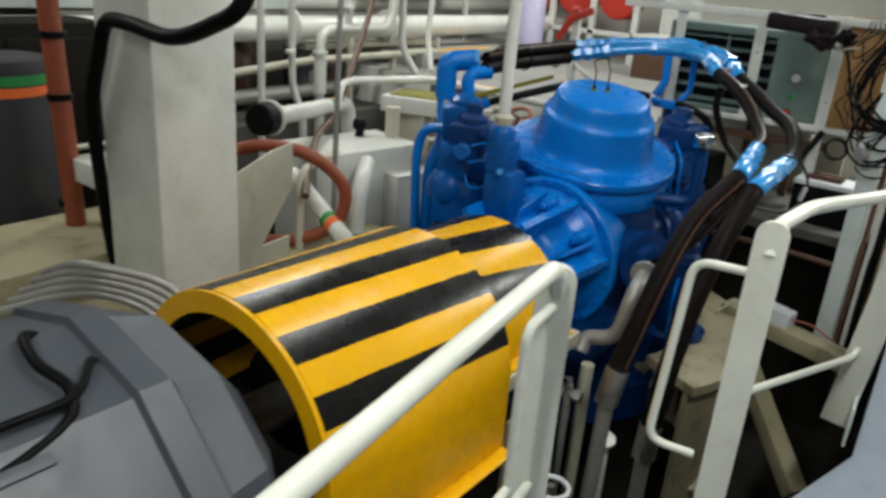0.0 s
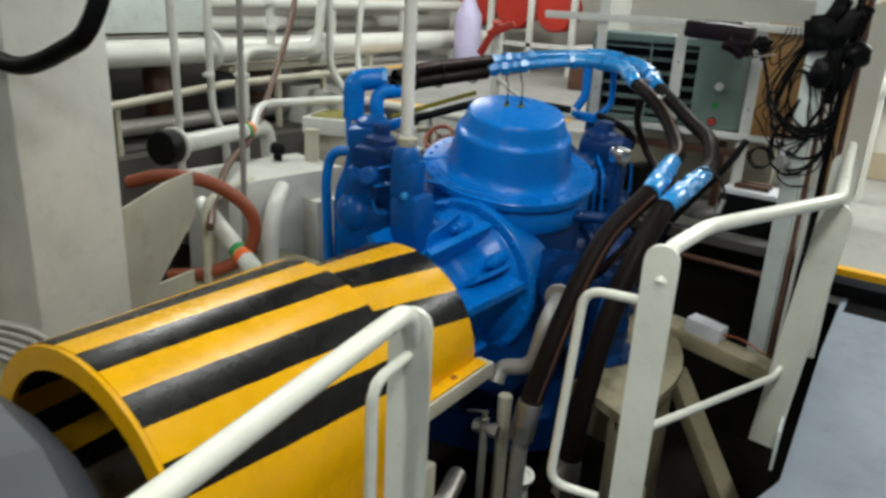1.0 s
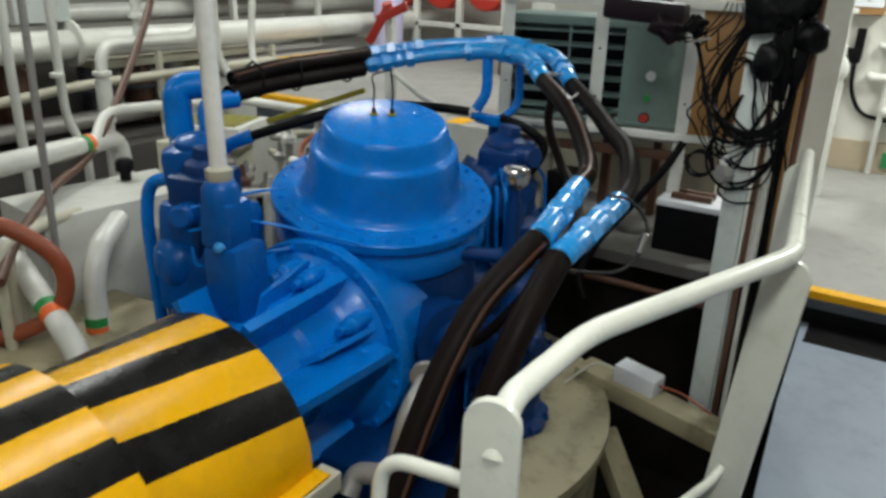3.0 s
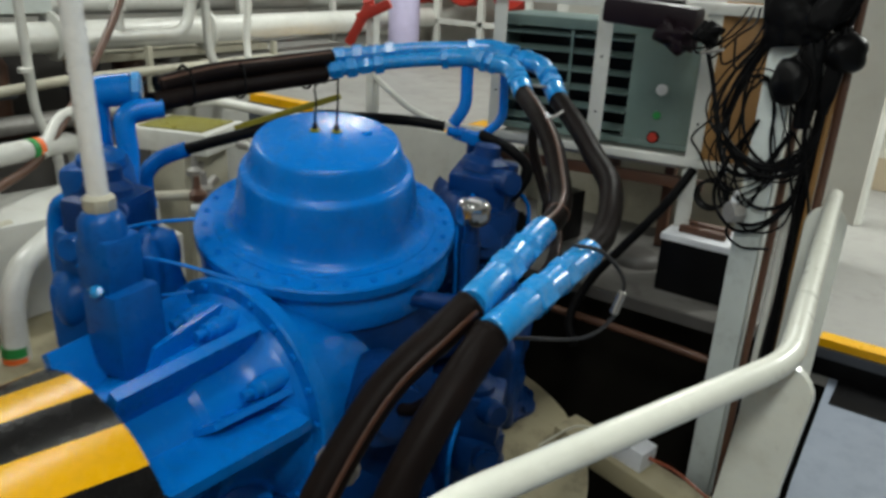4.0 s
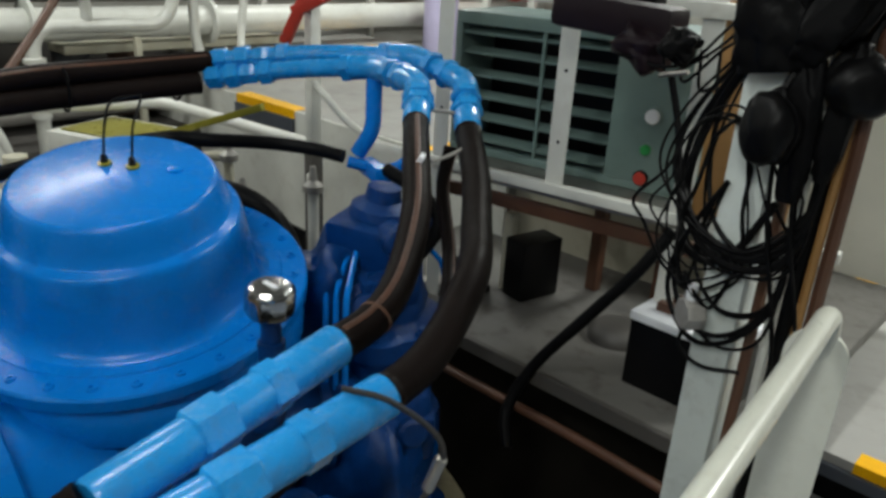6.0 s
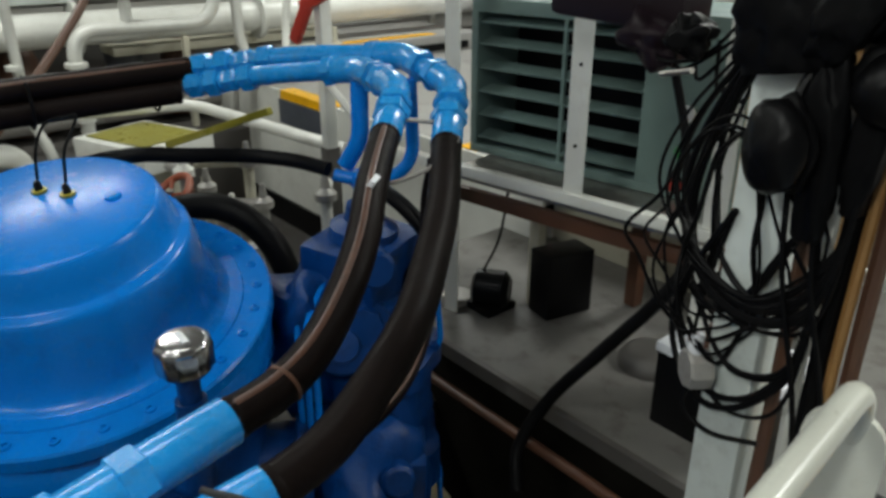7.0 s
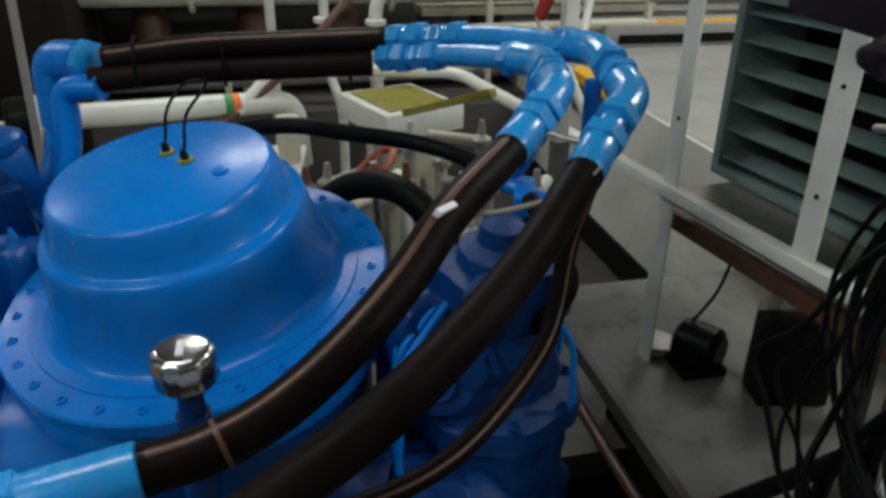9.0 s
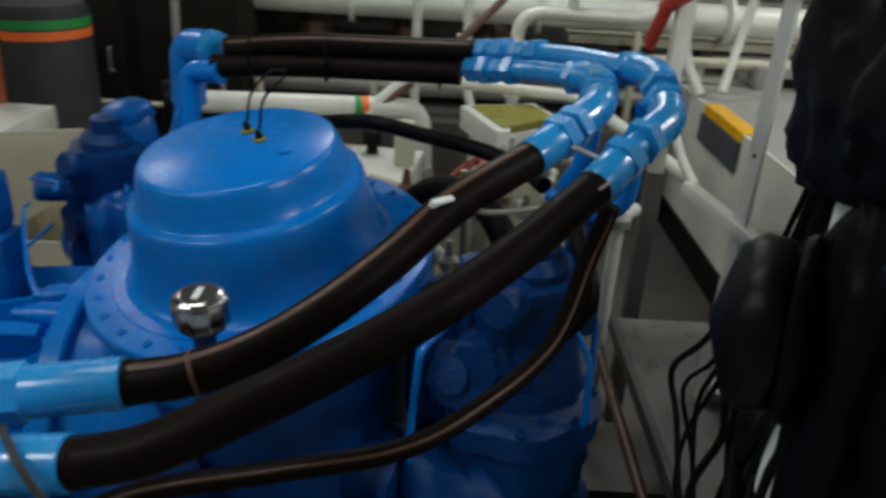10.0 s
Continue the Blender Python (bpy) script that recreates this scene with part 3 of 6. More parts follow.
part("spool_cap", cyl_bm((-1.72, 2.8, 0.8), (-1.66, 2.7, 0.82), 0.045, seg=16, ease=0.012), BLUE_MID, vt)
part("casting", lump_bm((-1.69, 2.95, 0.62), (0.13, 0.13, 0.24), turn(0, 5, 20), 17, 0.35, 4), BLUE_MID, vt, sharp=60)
part("fitting", lathe_bm((-1.945, 2.96, 0.985), (-0.6, -0.7, 0.2), [(0.022, 0), (0.022, 0.03), (0.014, 0.035), (0, 0.036)], 6), STEEL, vt, "bare steel plug")
part("drain_pipe", tube_bm(fillet([(-1.9, 2.92, 0.87), (-2.06, 2.89, 0.85), (-2.09, 2.88, 0.7), (-2.06, 2.88, 0.1)], 0.08), 0.026, 12), BLUE, vt)
part("foot", box_bm((-1.9, 2.92, 0.05), (0.42, 0.36, 0.1), turn(0, 0, 25)), BLUE_SHADED, vt, bevel=0.01)
part("pedestal", lathe_bm((-1.9, 2.92, -0.45), (0, 0, 1), [(0.2, 0), (0.2, 0.02), (0.1, 0.03), (0.1, 0.46)], 20), BLUE_SHADED, vt)

st = thing("stanchion", (-1.42, 2.68, -0.3), "white painted steel stanchion on a blue socket", "post")
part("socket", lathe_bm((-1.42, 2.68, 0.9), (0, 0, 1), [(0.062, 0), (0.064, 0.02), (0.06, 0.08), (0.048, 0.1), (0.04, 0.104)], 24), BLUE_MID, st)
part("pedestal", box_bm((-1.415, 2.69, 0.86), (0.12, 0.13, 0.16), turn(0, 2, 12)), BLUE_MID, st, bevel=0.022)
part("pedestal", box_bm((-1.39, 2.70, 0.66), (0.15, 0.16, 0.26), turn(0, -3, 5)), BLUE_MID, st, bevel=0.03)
part("leg", lathe_bm((-1.42, 2.70, -0.3), (0, 0, 1), [(0.12, 0), (0.12, 0.03), (0.075, 0.04), (0.075, 0.9)], 20), BLUE_SHADED, st)
part("fitting", lathe_bm((-1.375, 2.625, 0.80), (0.2, -1, 0.1), [(0.018, 0), (0.018, 0.02), (0.01, 0.024), (0, 0.03)], 6), BLUE_LIGHT, st)
part("clamp", lathe_bm((-1.42, 2.68, 1.0), (0, 0, 1), [(0.038, 0), (0.044, 0.01), (0.044, 0.04), (0.03, 0.05)], 8), CREAM, st)
part("pole", tube_bm(spline([(-1.42, 2.68, 1.02), (-1.415, 2.67, 1.4), (-1.395, 2.65, 2.0), (-1.39, 2.65, CEIL)]), 0.028, 16), POLE_WHITE, st)

# ---- hoses and fittings ----
def hose(name, pts, r, label, material=RUBBER, group="", seg=16, category="hose", lines=()):
    line = spline(pts, 10)
    if name != "hydraulic_hose" and not lines:
        return solo(name, tube_bm(line, r, seg), material, label, category, group=group)
    t = thing(name, pts[0], label, category, group)
    part("rubber", tube_bm(line, r, 20), material, t)
    for a, d in ((line[0], line[1] - line[0]), (line[-1], line[-2] - line[-1])):
        part("end_band", lathe_bm(a, d, [(r * 0.98, 0), (r * 1.04, 0.002), (r * 1.04, 0.014), (r * 0.99, 0.017)], 20), material, t)
    # A low brown ridge stands in for the sheen along the rubber.
    for up in [Vector(u).normalized() for u in lines]:
        ridge = []
        for k, p in enumerate(line):
            d = (line[min(k + 1, len(line) - 1)] - line[max(k - 1, 0)]).normalized()
            ridge.append(p + (up - d * up.dot(d)).normalized() * (r - r * 0.26))
        part("sheen_line", tube_bm(ridge, r * 0.3, 10), HOSE_SHEEN, t, "copper-brown sheen built on as a low raised line")
    return t


def fitting(p0, p1, r, label):
    """A screwed hose coupling from p0 to p1: sleeves, a hexagon union and collars."""
    p0, p1 = Vector(p0), Vector(p1)
    d = p1 - p0
    n = d.length
    t = thing("hose_coupling", p0, label, "coupling", "hose couplings")
    part("sleeve", lathe_bm(p0, d, [(r * 0.9, 0), (r, 0.006), (r, n * 0.33), (r * 0.9, n * 0.34)], 24), BLUE_LIGHT, t)
    part("union_nut", lathe_bm(p0 + d * 0.33, d, [(r * 1.05, 0), (r * 1.2, 0.006), (r * 1.2, n * 0.14), (r * 1.05, n * 0.15)], 6), BLUE_LIGHT, t)
    part("collar", lathe_bm(p0 + d * 0.47, d, [(r * 1.0, 0), (r * 1.0, n * 0.16)], 24), BLUE_LIGHT, t)
    part("hexagon", lathe_bm(p0 + d * 0.62, d, [(r * 1.0, 0), (r * 1.16, 0.005), (r * 1.16, n * 0.09), (r * 1.0, n * 0.1)], 6), STEEL if r < 0.04 else BLUE_LIGHT, t)
    part("sleeve", lathe_bm(p0 + d * 0.71, d, [(r * 0.98, 0), (r, 0.004), (r, n * 0.285), (r * 0.88, n * 0.29)], 24), BLUE_LIGHT, t)
    return t


LOW_A, HIGH_A = (-0.424, 2.978, 0.928), (-0.505, 3.466, 0.963)
LOW_B, HIGH_B = (-0.348, 2.948, 0.893), (-0.352, 3.451, 0.937)
fitting(LOW_A, HIGH_A, 0.041, "light blue painted screwed coupling between thick hoses")
fitting(LOW_B, HIGH_B, 0.041, "light blue painted screwed coupling with bare hexagon nut")
MAN_A, MAN_B = (-0.953, 4.096, 1.216), (-0.866, 4.209, 1.194)
hose("hydraulic_hose", [HIGH_A, (-0.512, 3.556, 0.979), (-0.545, 3.646, 1.003), (-0.608, 3.744, 1.044), (-0.688, 3.845, 1.103), (-0.797, 3.947, 1.166), MAN_A], 0.035, "thick brown-black rubber hydraulic hose over the gearbox", group="thick hoses", lines=[(0.3, -0.2, 0.95)])
hose("hydraulic_hose", [HIGH_B, (-0.358, 3.55, 0.961), (-0.39, 3.658, 1.004), (-0.455, 3.785, 1.047), (-0.572, 3.922, 1.079), (-0.695, 4.055, 1.128), MAN_B], 0.036, "thick brown-black rubber hydraulic hose beside the gearbox", group="thick hoses")
hose("hydraulic_hose", [LOW_A, (-0.445, 2.89, 0.883), (-0.492, 2.76, 0.79), (-0.512, 2.63, 0.665), (-0.525, 2.53, 0.53), (-0.54, 2.45, 0.38), (-0.565, 2.385, 0.2)], 0.041, "thick brown-black rubber hose hanging into the pit", group="thick hoses", lines=[(0.9, -0.35, 0.25)])
hose("hydraulic_hose", [LOW_B, (-0.348, 2.862, 0.848), (-0.356, 2.735, 0.75), (-0.37, 2.635, 0.62), (-0.385, 2.56, 0.46), (-0.405, 2.51, 0.22), (-0.42, 2.48, -0.05)], 0.043, "thick black rubber hose hanging into the pit", group="thick hoses")
for p, q in (((-0.565, 2.385, 0.2), (-0.59, 2.34, -0.05)), ((-0.42, 2.48, -0.04), (-0.425, 2.47, -0.3))):
    t = thing("hose_end", q, "bare steel hose end with hexagon nut", "coupling", "hose ends")
    d = Vector(q) - Vector(p)
    part("ferrule", lathe_bm(p, d, [(0.046, 0), (0.048, 0.01), (0.048, 0.1), (0.038, 0.11)], 20), STEEL, t)
    part("nut", lathe_bm(Vector(p) + d * 0.4, d, [(0.05, 0), (0.05, 0.06)], 6), STEEL, t)
    part("stub", cyl_bm(Vector(p) + d * 0.55, Vector(q) + V(0, 0, -0.7), 0.032, seg=16), GREY_PIPE, t)
# ties and tag on the hoses
solo("cable_tie", lathe_bm((-0.514, 3.566, 0.981), (-0.3, 1, 0.25), [(0.0355, 0), (0.0368, 0.001), (0.0368, 0.006), (0.0355, 0.007)], 20), BROWN_PIPE, "brown plastic tie strapped round a hose", "cable tie")
solo("hose_tag", box_bm((-0.765, 3.929, 1.185), (0.012, 0.045, 0.022), turn(0, 30, 38)), PAPER, "small white printed tag on a hose", "tag", bevel=0.002)
hose("thin_hose", [(-0.98, 4.27, 1.12), (-0.975, 4.24, 1.0), (-0.871, 4.168, 0.85), (-0.736, 4.018, 0.78), (-0.656, 3.878, 0.74), (-0.59, 3.68, 0.735), (-0.56, 3.45, 0.70), (-0.60, 3.28, 0.58), (-0.72, 3.2, 0.42), (-0.86, 3.24, 0.34)], 0.0205, "thin brown-black hose looping below the thick ones", lines=[(0.6, 0.3, 0.7)])
hose("hose_elbow", [(-2.09, 3.26, 0.72), (-2.1, 3.26, 0.84), (-2.06, 3.3, 0.91), (-1.98, 3.37, 0.955)], 0.03, "blue painted pipe elbow at a hose end", BLUE, category="pipe")
hose("thin_hose", [(-2.0, 3.35, 0.945), (-1.86, 3.46, 1.0), (-1.64, 3.7, 1.083), (-1.60, 3.86, 1.066), (-1.56, 4.02, 1.045), (-1.47, 4.13, 1.03), (-1.365, 4.185, 1.018)], 0.022, "black rubber hose curving behind the domed cover", CABLE)
hose("thin_hose", [(-1.22, 4.24, 1.0), (-1.08, 4.25, 0.96), (-1.0, 4.26, 0.89), (-1.02, 4.22, 0.80), (-1.08, 4.17, 0.72)], 0.022, "black rubber hose below the pipe bend", CABLE)
# overhead pair
for k, (z, dy, r) in enumerate(((0.022, 0.02, 0.033), (-0.045, -0.02, 0.036))):
    hose("hydraulic_hose", [(-1.93 + 0.02 * k, 3.21 + dy, 1.195 + z * 0.8), (-1.90, 3.45 + dy, 1.222 + z), (-1.875, 3.75 + dy, 1.232 + z), (-1.83, 3.98 + dy, 1.243 + z)], r, "thick black rubber hose running over the gearbox", group="thick hoses", lines=[(0.75, 0.1, 0.7)] if k == 0 else ())
for y in (3.32, 3.55, 3.9):
    solo("hose_strap", tube_bm(spline([(-1.90, y, 1.28), (-1.94, y, 1.24), (-1.93, y, 1.17), (-1.88, y, 1.14), (-1.845, y, 1.17), (-1.85, y, 1.25), (-1.90, y, 1.28)]), 0.005, 6), CABLE, "black wire strap round two hoses", "strap", group="hose straps")
mf = thing("pipe_manifold", (-1.31, 4.28, 0.6), "blue painted twin pipe bend with screwed couplings", "pipes")
for line, end in (([(-1.825, 3.985, 1.212), (-1.58, 4.16, 1.265), (-1.33, 4.285, 1.297), (-1.10, 4.24, 1.288), (-1.02, 4.168, 1.252)], MAN_A), ([(-1.835, 4.01, 1.265), (-1.56, 4.24, 1.312), (-1.28, 4.40, 1.328), (-1.03, 4.37, 1.287), (-0.936, 4.276, 1.241)], MAN_B)):
    pts = [Vector(q) for q in line]
    part("pipe", tube_bm(fillet(pts + [Vector(end)], 0.09, 8), 0.029, 18), BLUE_LIGHT, mf)
    for k, reach in ((2, 0.085), (3, 0.075)):
        a, c = (pts[k - 1] - pts[k]).normalized() * reach, (pts[k + 1] - pts[k]).normalized() * reach
        part("elbow", tube_bm(fillet([pts[k] + a, pts[k], pts[k] + c], 0.07, 8), 0.038, 18), BLUE_LIGHT, mf)
        for e in (a, c):
            part("nut", lathe_bm(pts[k] + e * 0.92, e, [(0.038, 0), (0.045, 0.004), (0.045, 0.03), (0.034, 0.034)], 6), BLUE_LIGHT, mf)
    d = Vector(end) - pts[4]
    part("sleeve", lathe_bm(pts[4], d, [(0.034, 0), (0.038, 0.006), (0.038, d.length - 0.004), (0.036, d.length)], 20), BLUE_LIGHT, mf)
    part("nut", lathe_bm(pts[4] - d * 0.05, d, [(0.036, 0), (0.046, 0.004), (0.046, 0.034), (0.036, 0.038)], 6), BLUE_LIGHT, mf)
    d = pts[1] - pts[0]
    for at, r, n in ((0.02, 0.04, 0.05), (0.24, 0.044, 0.045), (0.42, 0.036, 0.05), (0.62, 0.043, 0.04)):
        part("nut", lathe_bm(pts[0] + d * at, d, [(r * 0.88, 0), (r, 0.005), (r, n - 0.005), (r * 0.88, n)], 6), BLUE_LIGHT, mf)
part("support", tube_bm(fillet([(-1.33, 4.28, 1.27), (-1.32, 4.27, 1.1), (-1.36, 4.24, 1.02)], 0.04), 0.026, 14), BLUE, mf)
part("support", tube_bm(fillet([(-1.20, 4.36, 1.28), (-1.19, 4.36, 1.05), (-1.26, 4.30, 0.97), (-1.36, 4.2, 1.0)], 0.05), 0.019, 12), BLUE, mf)
part("bracket", box_bm((-1.29, 4.25, 0.98), (0.16, 0.05, 0.05), turn(0, 0, -20)), BLUE, mf, bevel=0.01)
part("post", cyl_bm((-1.27, 4.27, -0.2), (-1.27, 4.27, 0.98), 0.03, seg=14), BLUE_SHADED, mf)
# tracing wire along the upper ends
hose("wire", [(-0.83, 3.95, 1.165), (-0.80, 4.02, 1.16), (-0.80, 4.16, 1.19), (-0.88, 4.25, 1.225), (-0.95, 4.2, 1.235), (-1.0, 4.15, 1.24)], 0.0055, "grey wire tied across the hose ends", GREY_PIPE, seg=8, category="wire")
hose("wire", [(-0.36, 3.36, 0.985), (-0.30, 3.42, 0.96), (-0.26, 3.5, 0.86), (-0.27, 3.48, 0.76), (-0.31, 3.38, 0.72), (-0.40, 3.2, 0.76), (-0.46, 3.02, 0.82)], 0.0055, "grey drain wire looping below a coupling", DRUM_GREY, seg=8, category="wire")
solo("wire_connector", cyl_bm((-0.262, 3.505, 0.83), (-0.272, 3.482, 0.765), 0.012, seg=10, ease=0.003), STEEL, "small brass wire connector", "connector")

br = thing("breather_cap", (-0.766, 3.499, 0.45), "chromed breather cap on a short blue pipe", "breather")
cap = lathe_bm((-0.766, 3.499, 0.912), (0.05, -0.02, 1), [(0.03, 0), (0.040, 0.002), (0.044, 0.008), (0.0475, 0.014), (0.048, 0.056), (0.045, 0.066), (0.038, 0.072), (0.03, 0.0735), (0.0, 0.074)], 48)
for v in cap.verts:
    dx, dy = v.co.x + 0.766, v.co.y - 3.499
    k = 1 + (0.022 * math.cos(12 * math.atan2(dy, dx)) if math.hypot(dx, dy) > 0.041 else 0)
    v.co.x, v.co.y = -0.766 + dx * k * 1.1, 3.499 + dy * k * 1.1
part("cap", cap, CHROME, br, "fluted chrome cap", sharp=70)
part("neck", cyl_bm((-0.766, 3.499, 0.8), (-0.766, 3.499, 0.92), 0.022, seg=14), BLUE_SHADED, br)
part("pipe", tube_bm(fillet([(-0.95, 3.45, 0.62), (-0.766, 3.499, 0.63), (-0.766, 3.499, 0.85)], 0.06), 0.03, 14), BLUE_SHADED, br)
part("writing", box_bm((-0.758, 3.496, 0.9868), (0.045, 0.012, 0.002)), PAPER, br)

# ---- shaft guard ----
gd = thing("shaft_guard", (-1.27, 1.8, -0.6), "yellow and black striped steel guard over the drive shaft", "machine guard")


def arch(bm, xc, zc, r, th, y0, y1, zlow, seg=40):
    """A curved cover: half a pipe with straight sides down to zlow."""
    outer = [(xc - r, zlow)] + [(xc - r * math.cos(math.pi * i / seg), zc + r * math.sin(math.pi * i / seg)) for i in range(seg + 1)] + [(xc + r, zlow)]
    q = r - th
    inner = [(xc + q, zlow)] + [(xc + q * math.cos(math.pi * i / seg), zc + q * math.sin(math.pi * i / seg)) for i in range(seg + 1)] + [(xc - q, zlow)]
    add_strip(bm, outer, inner[::-1], y0, y1)


def add_strip(bm, outer, inner, y0, y1):
    n = len(outer)
    v = {}
    for k, y in enumerate((y0, y1)):
        for j, line in enumerate((outer, inner)):
            v[k, j] = [bm.verts.new((x, y, z)) for x, z in line]
    for i in range(n - 1):
        bm.faces.new((v[0, 0][i], v[0, 0][i + 1], v[1, 0][i + 1], v[1, 0][i]))
        bm.faces.new((v[0, 1][i + 1], v[0, 1][i], v[1, 1][i], v[1, 1][i + 1]))
        bm.faces.new((v[0, 0][i + 1], v[0, 0][i], v[0, 1][i], v[0, 1][i + 1]))
        bm.faces.new((v[1, 0][i], v[1, 0][i + 1], v[1, 1][i + 1], v[1, 1][i]))
    for i in (0, n - 1):
        bm.faces.new((v[0, 0][i], v[0, 1][i], v[1, 1][i], v[1, 0][i]))


bm = B()
arch(bm, -1.26, 0.24, 0.468, 0.006, 1.031, 1.93, -0.06)
part("near_cover", bm, STRIPE_NEAR, gd)
bm = B()
arch(bm, -1.28, 0.24, 0.396, 0.006, 1.80, 2.48, 0.22)
part("far_cover", bm, STRIPE_FAR, gd)
bm = B()
arch(bm, -1.26, 0.24, 0.465, 0.07, 1.015, 1.032, -0.06)
part("end_ring", bm, YELLOW, gd, "plain yellow end ring")
part("lip", box_bm(*span(-0.89, -0.832, 1.93, 2.50, 0.22, 0.228)), YELLOW, gd, bevel=0.002)
part("lip", box_bm(*span(-0.795, -0.735, 1.031, 1.93, -0.06, -0.052)), YELLOW, gd, bevel=0.002)

for x in (-0.84, -1.66):
    for y in (1.3, 2.1):
        part("support", box_bm((x, y, -0.32), (0.06, 0.06, 0.55)), CREAM, gd, bevel=0.004)
part("support_beam", box_bm(*span(-0.90, -0.822, 1.94, 2.54, 0.15, 0.217)), CREAM, gd, bevel=0.006)
part("support_beam", box_bm(*span(-1.72, -1.62, 1.0, 2.55, -0.16, -0.065)), CREAM, gd, bevel=0.006)
for y in (1.95, 2.3):
    part("bolt", lathe_bm((-0.862, y, 0.228), (0, 0, 1), [(0.012, 0), (0.012, 0.008), (0, 0.009)], 6), ORANGE_RED, gd)

sh = thing("drive_shaft", (-1.27, 1.6, 0.24), "dark oily steel drive shaft with flanged coupling", "shaft")
part("shaft", cyl_bm((-1.27, 0.7, 0.24), (-1.27, 2.55, 0.24), 0.075, seg=28), STEEL, sh)
part("coupling", lathe_bm((-1.27, 1.25, 0.24), (0, 1, 0), [(0.1, 0), (0.2, 0.01), (0.2, 0.05), (0.11, 0.06), (0.11, 0.2), (0.2, 0.21), (0.2, 0.25), (0.1, 0.26)], 32), BLACK, sh)

em = thing("electric_motor", (-1.25, -0.3, -0.6), "dark grey enamelled electric motor with panelled cover", "motor")
part("casing", lathe_bm((-1.25, -1.6, 0.2), (0, 1, 0), [(0.5, 0), (0.58, 0.02), (0.58, 2.15), (0.60, 2.16), (0.60, 2.24), (0.57, 2.26), (0.52, 2.40), (0.36, 2.52), (0.22, 2.56), (0.0, 2.56)], 12), MOTOR_GREY, em, sharp=15, bevel=0.008)
for a in (25, 55, 85, 115):
    d = V(math.cos(radians(a)), 0, math.sin(radians(a)))
    part("seam_strip", box_bm(V(-1.25, -0.55, 0.2) + d * 0.572, (0.03, 1.8, 0.012), turn(0, 90 - a, 0)), MOTOR_GREY, em, bevel=0.003)
part("bracket", box_bm((-1.25, -0.6, -0.4), (0.8, 1.5, 0.4)), MOTOR_GREY, em, bevel=0.02)
part("eye_bolt", tube_bm([V(-1.13 + 0.05 * math.cos(a), 0.18, 0.82 + 0.05 * math.sin(a)) for a in [i * math.pi / 8 for i in range(17)]], 0.014, 10), MOTOR_GREY, em)
part("cable_gland", lathe_bm((-1.05, 0.12, 0.72), (0.3, 0.1, 1), [(0.05, 0), (0.05, 0.05), (0.035, 0.06), (0.03, 0.12), (0, 0.12)], 8), GREY_PIPE, em)
part("cable", tube_bm(spline([(-1.02, 0.13, 0.82), (-0.98, 0.1, 0.9), (-0.9, 0.0, 0.86), (-0.86, -0.1, 0.6), (-0.84, -0.2, 0.3)]), 0.02, 10), CABLE, em)

part("terminal_cover", lump_bm((-1.17, 0.56, 0.69), (0.035, 0.05, 0.05), turn(0, 15, 0), 5, 0.3), BLACK, em, sharp=60)
part("cable", tube_bm(spline([(-1.2, 0.55, 0.70), (-1.26, 0.52, 0.74), (-1.24, 0.45, 0.79), (-1.12, 0.42, 0.78), (-1.02, 0.44, 0.75), (-0.97, 0.40, 0.70), (-0.93, 0.2, 0.66), (-0.9, -0.1, 0.62)]), 0.013, 10), CABLE, em)
part("cable", tube_bm(spline([(-1.15, 0.56, 0.71), (-1.08, 0.52, 0.76), (-1.0, 0.44, 0.74), (-0.99, 0.3, 0.74), (-1.0, 0.1, 0.74)]), 0.011, 10), CABLE, em)
# cream painted foundation round the gearbox
bm = B()
arc = [radians(-26 + 6 * i) for i in range(22)]
add_prism(bm, [(TX + 0.98 * math.cos(a), TY + 0.98 * math.sin(a), -0.16) for a in arc] + [(TX + 0.64 * math.cos(a), TY + 0.64 * math.sin(a), -0.16) for a in arc[::-1]], (0, 0, 0.05))
add_prism(bm, [(TX + 0.95 * math.cos(a), TY + 0.95 * math.sin(a), -1.1) for a in arc] + [(TX + 0.92 * math.cos(a), TY + 0.92 * math.sin(a), -1.1) for a in arc[::-1]], (0, 0, 0.935))
fd = thing("foundation", (TX, TY, -1.1), "cream painted steel seat round the thruster base", "foundation")
part("seat", bm, SEAT, fd)
for a in (-6, 26, 58, 90):
    d = V(math.cos(radians(a)), math.sin(radians(a)), 0)
    s = V(-d.y, d.x, 0) * 0.02
    bm = B()
    c = V(TX, TY, 0)
    add_prism(bm, [c + d * 0.45 + V(0, 0, -0.3) - s, c + d * 0.72 + V(0, 0, -0.12) - s, c + d * 0.72 + V(0, 0, -0.5) - s, c + d * 0.45 + V(0, 0, -0.5) - s], s * 2)
    part("knee", bm, SEAT, fd, bevel=0.004)

# ---- handrails ----
def rail_post(parent, p, d, top, w=0.082, th=0.016, low=-0.09, foot=(0, 0)):
    """A flat bar with a rounded head at p, its broad face turned across d; foot: how far its lower end is set aside."""
    p, d = Vector((*p, 0)), Vector((*d, 0)).normalized()
    s = V(-d.y, d.x, 0)
    n = 10
    out = [p - s * (w / 2) + V(*foot, low), p + s * (w / 2) + V(*foot, low)]
    out += [p + s * (w / 2) * math.cos(math.pi * i / n) + V(0, 0, top - w / 2 + (w / 2) * math.sin(math.pi * i / n)) for i in range(n + 1)]
    bm = B()
    add_prism(bm, [q - d * (th / 2) for q in out], d * th)
    return part("post", bm, RAIL_WHITE, parent, bevel=0.003)


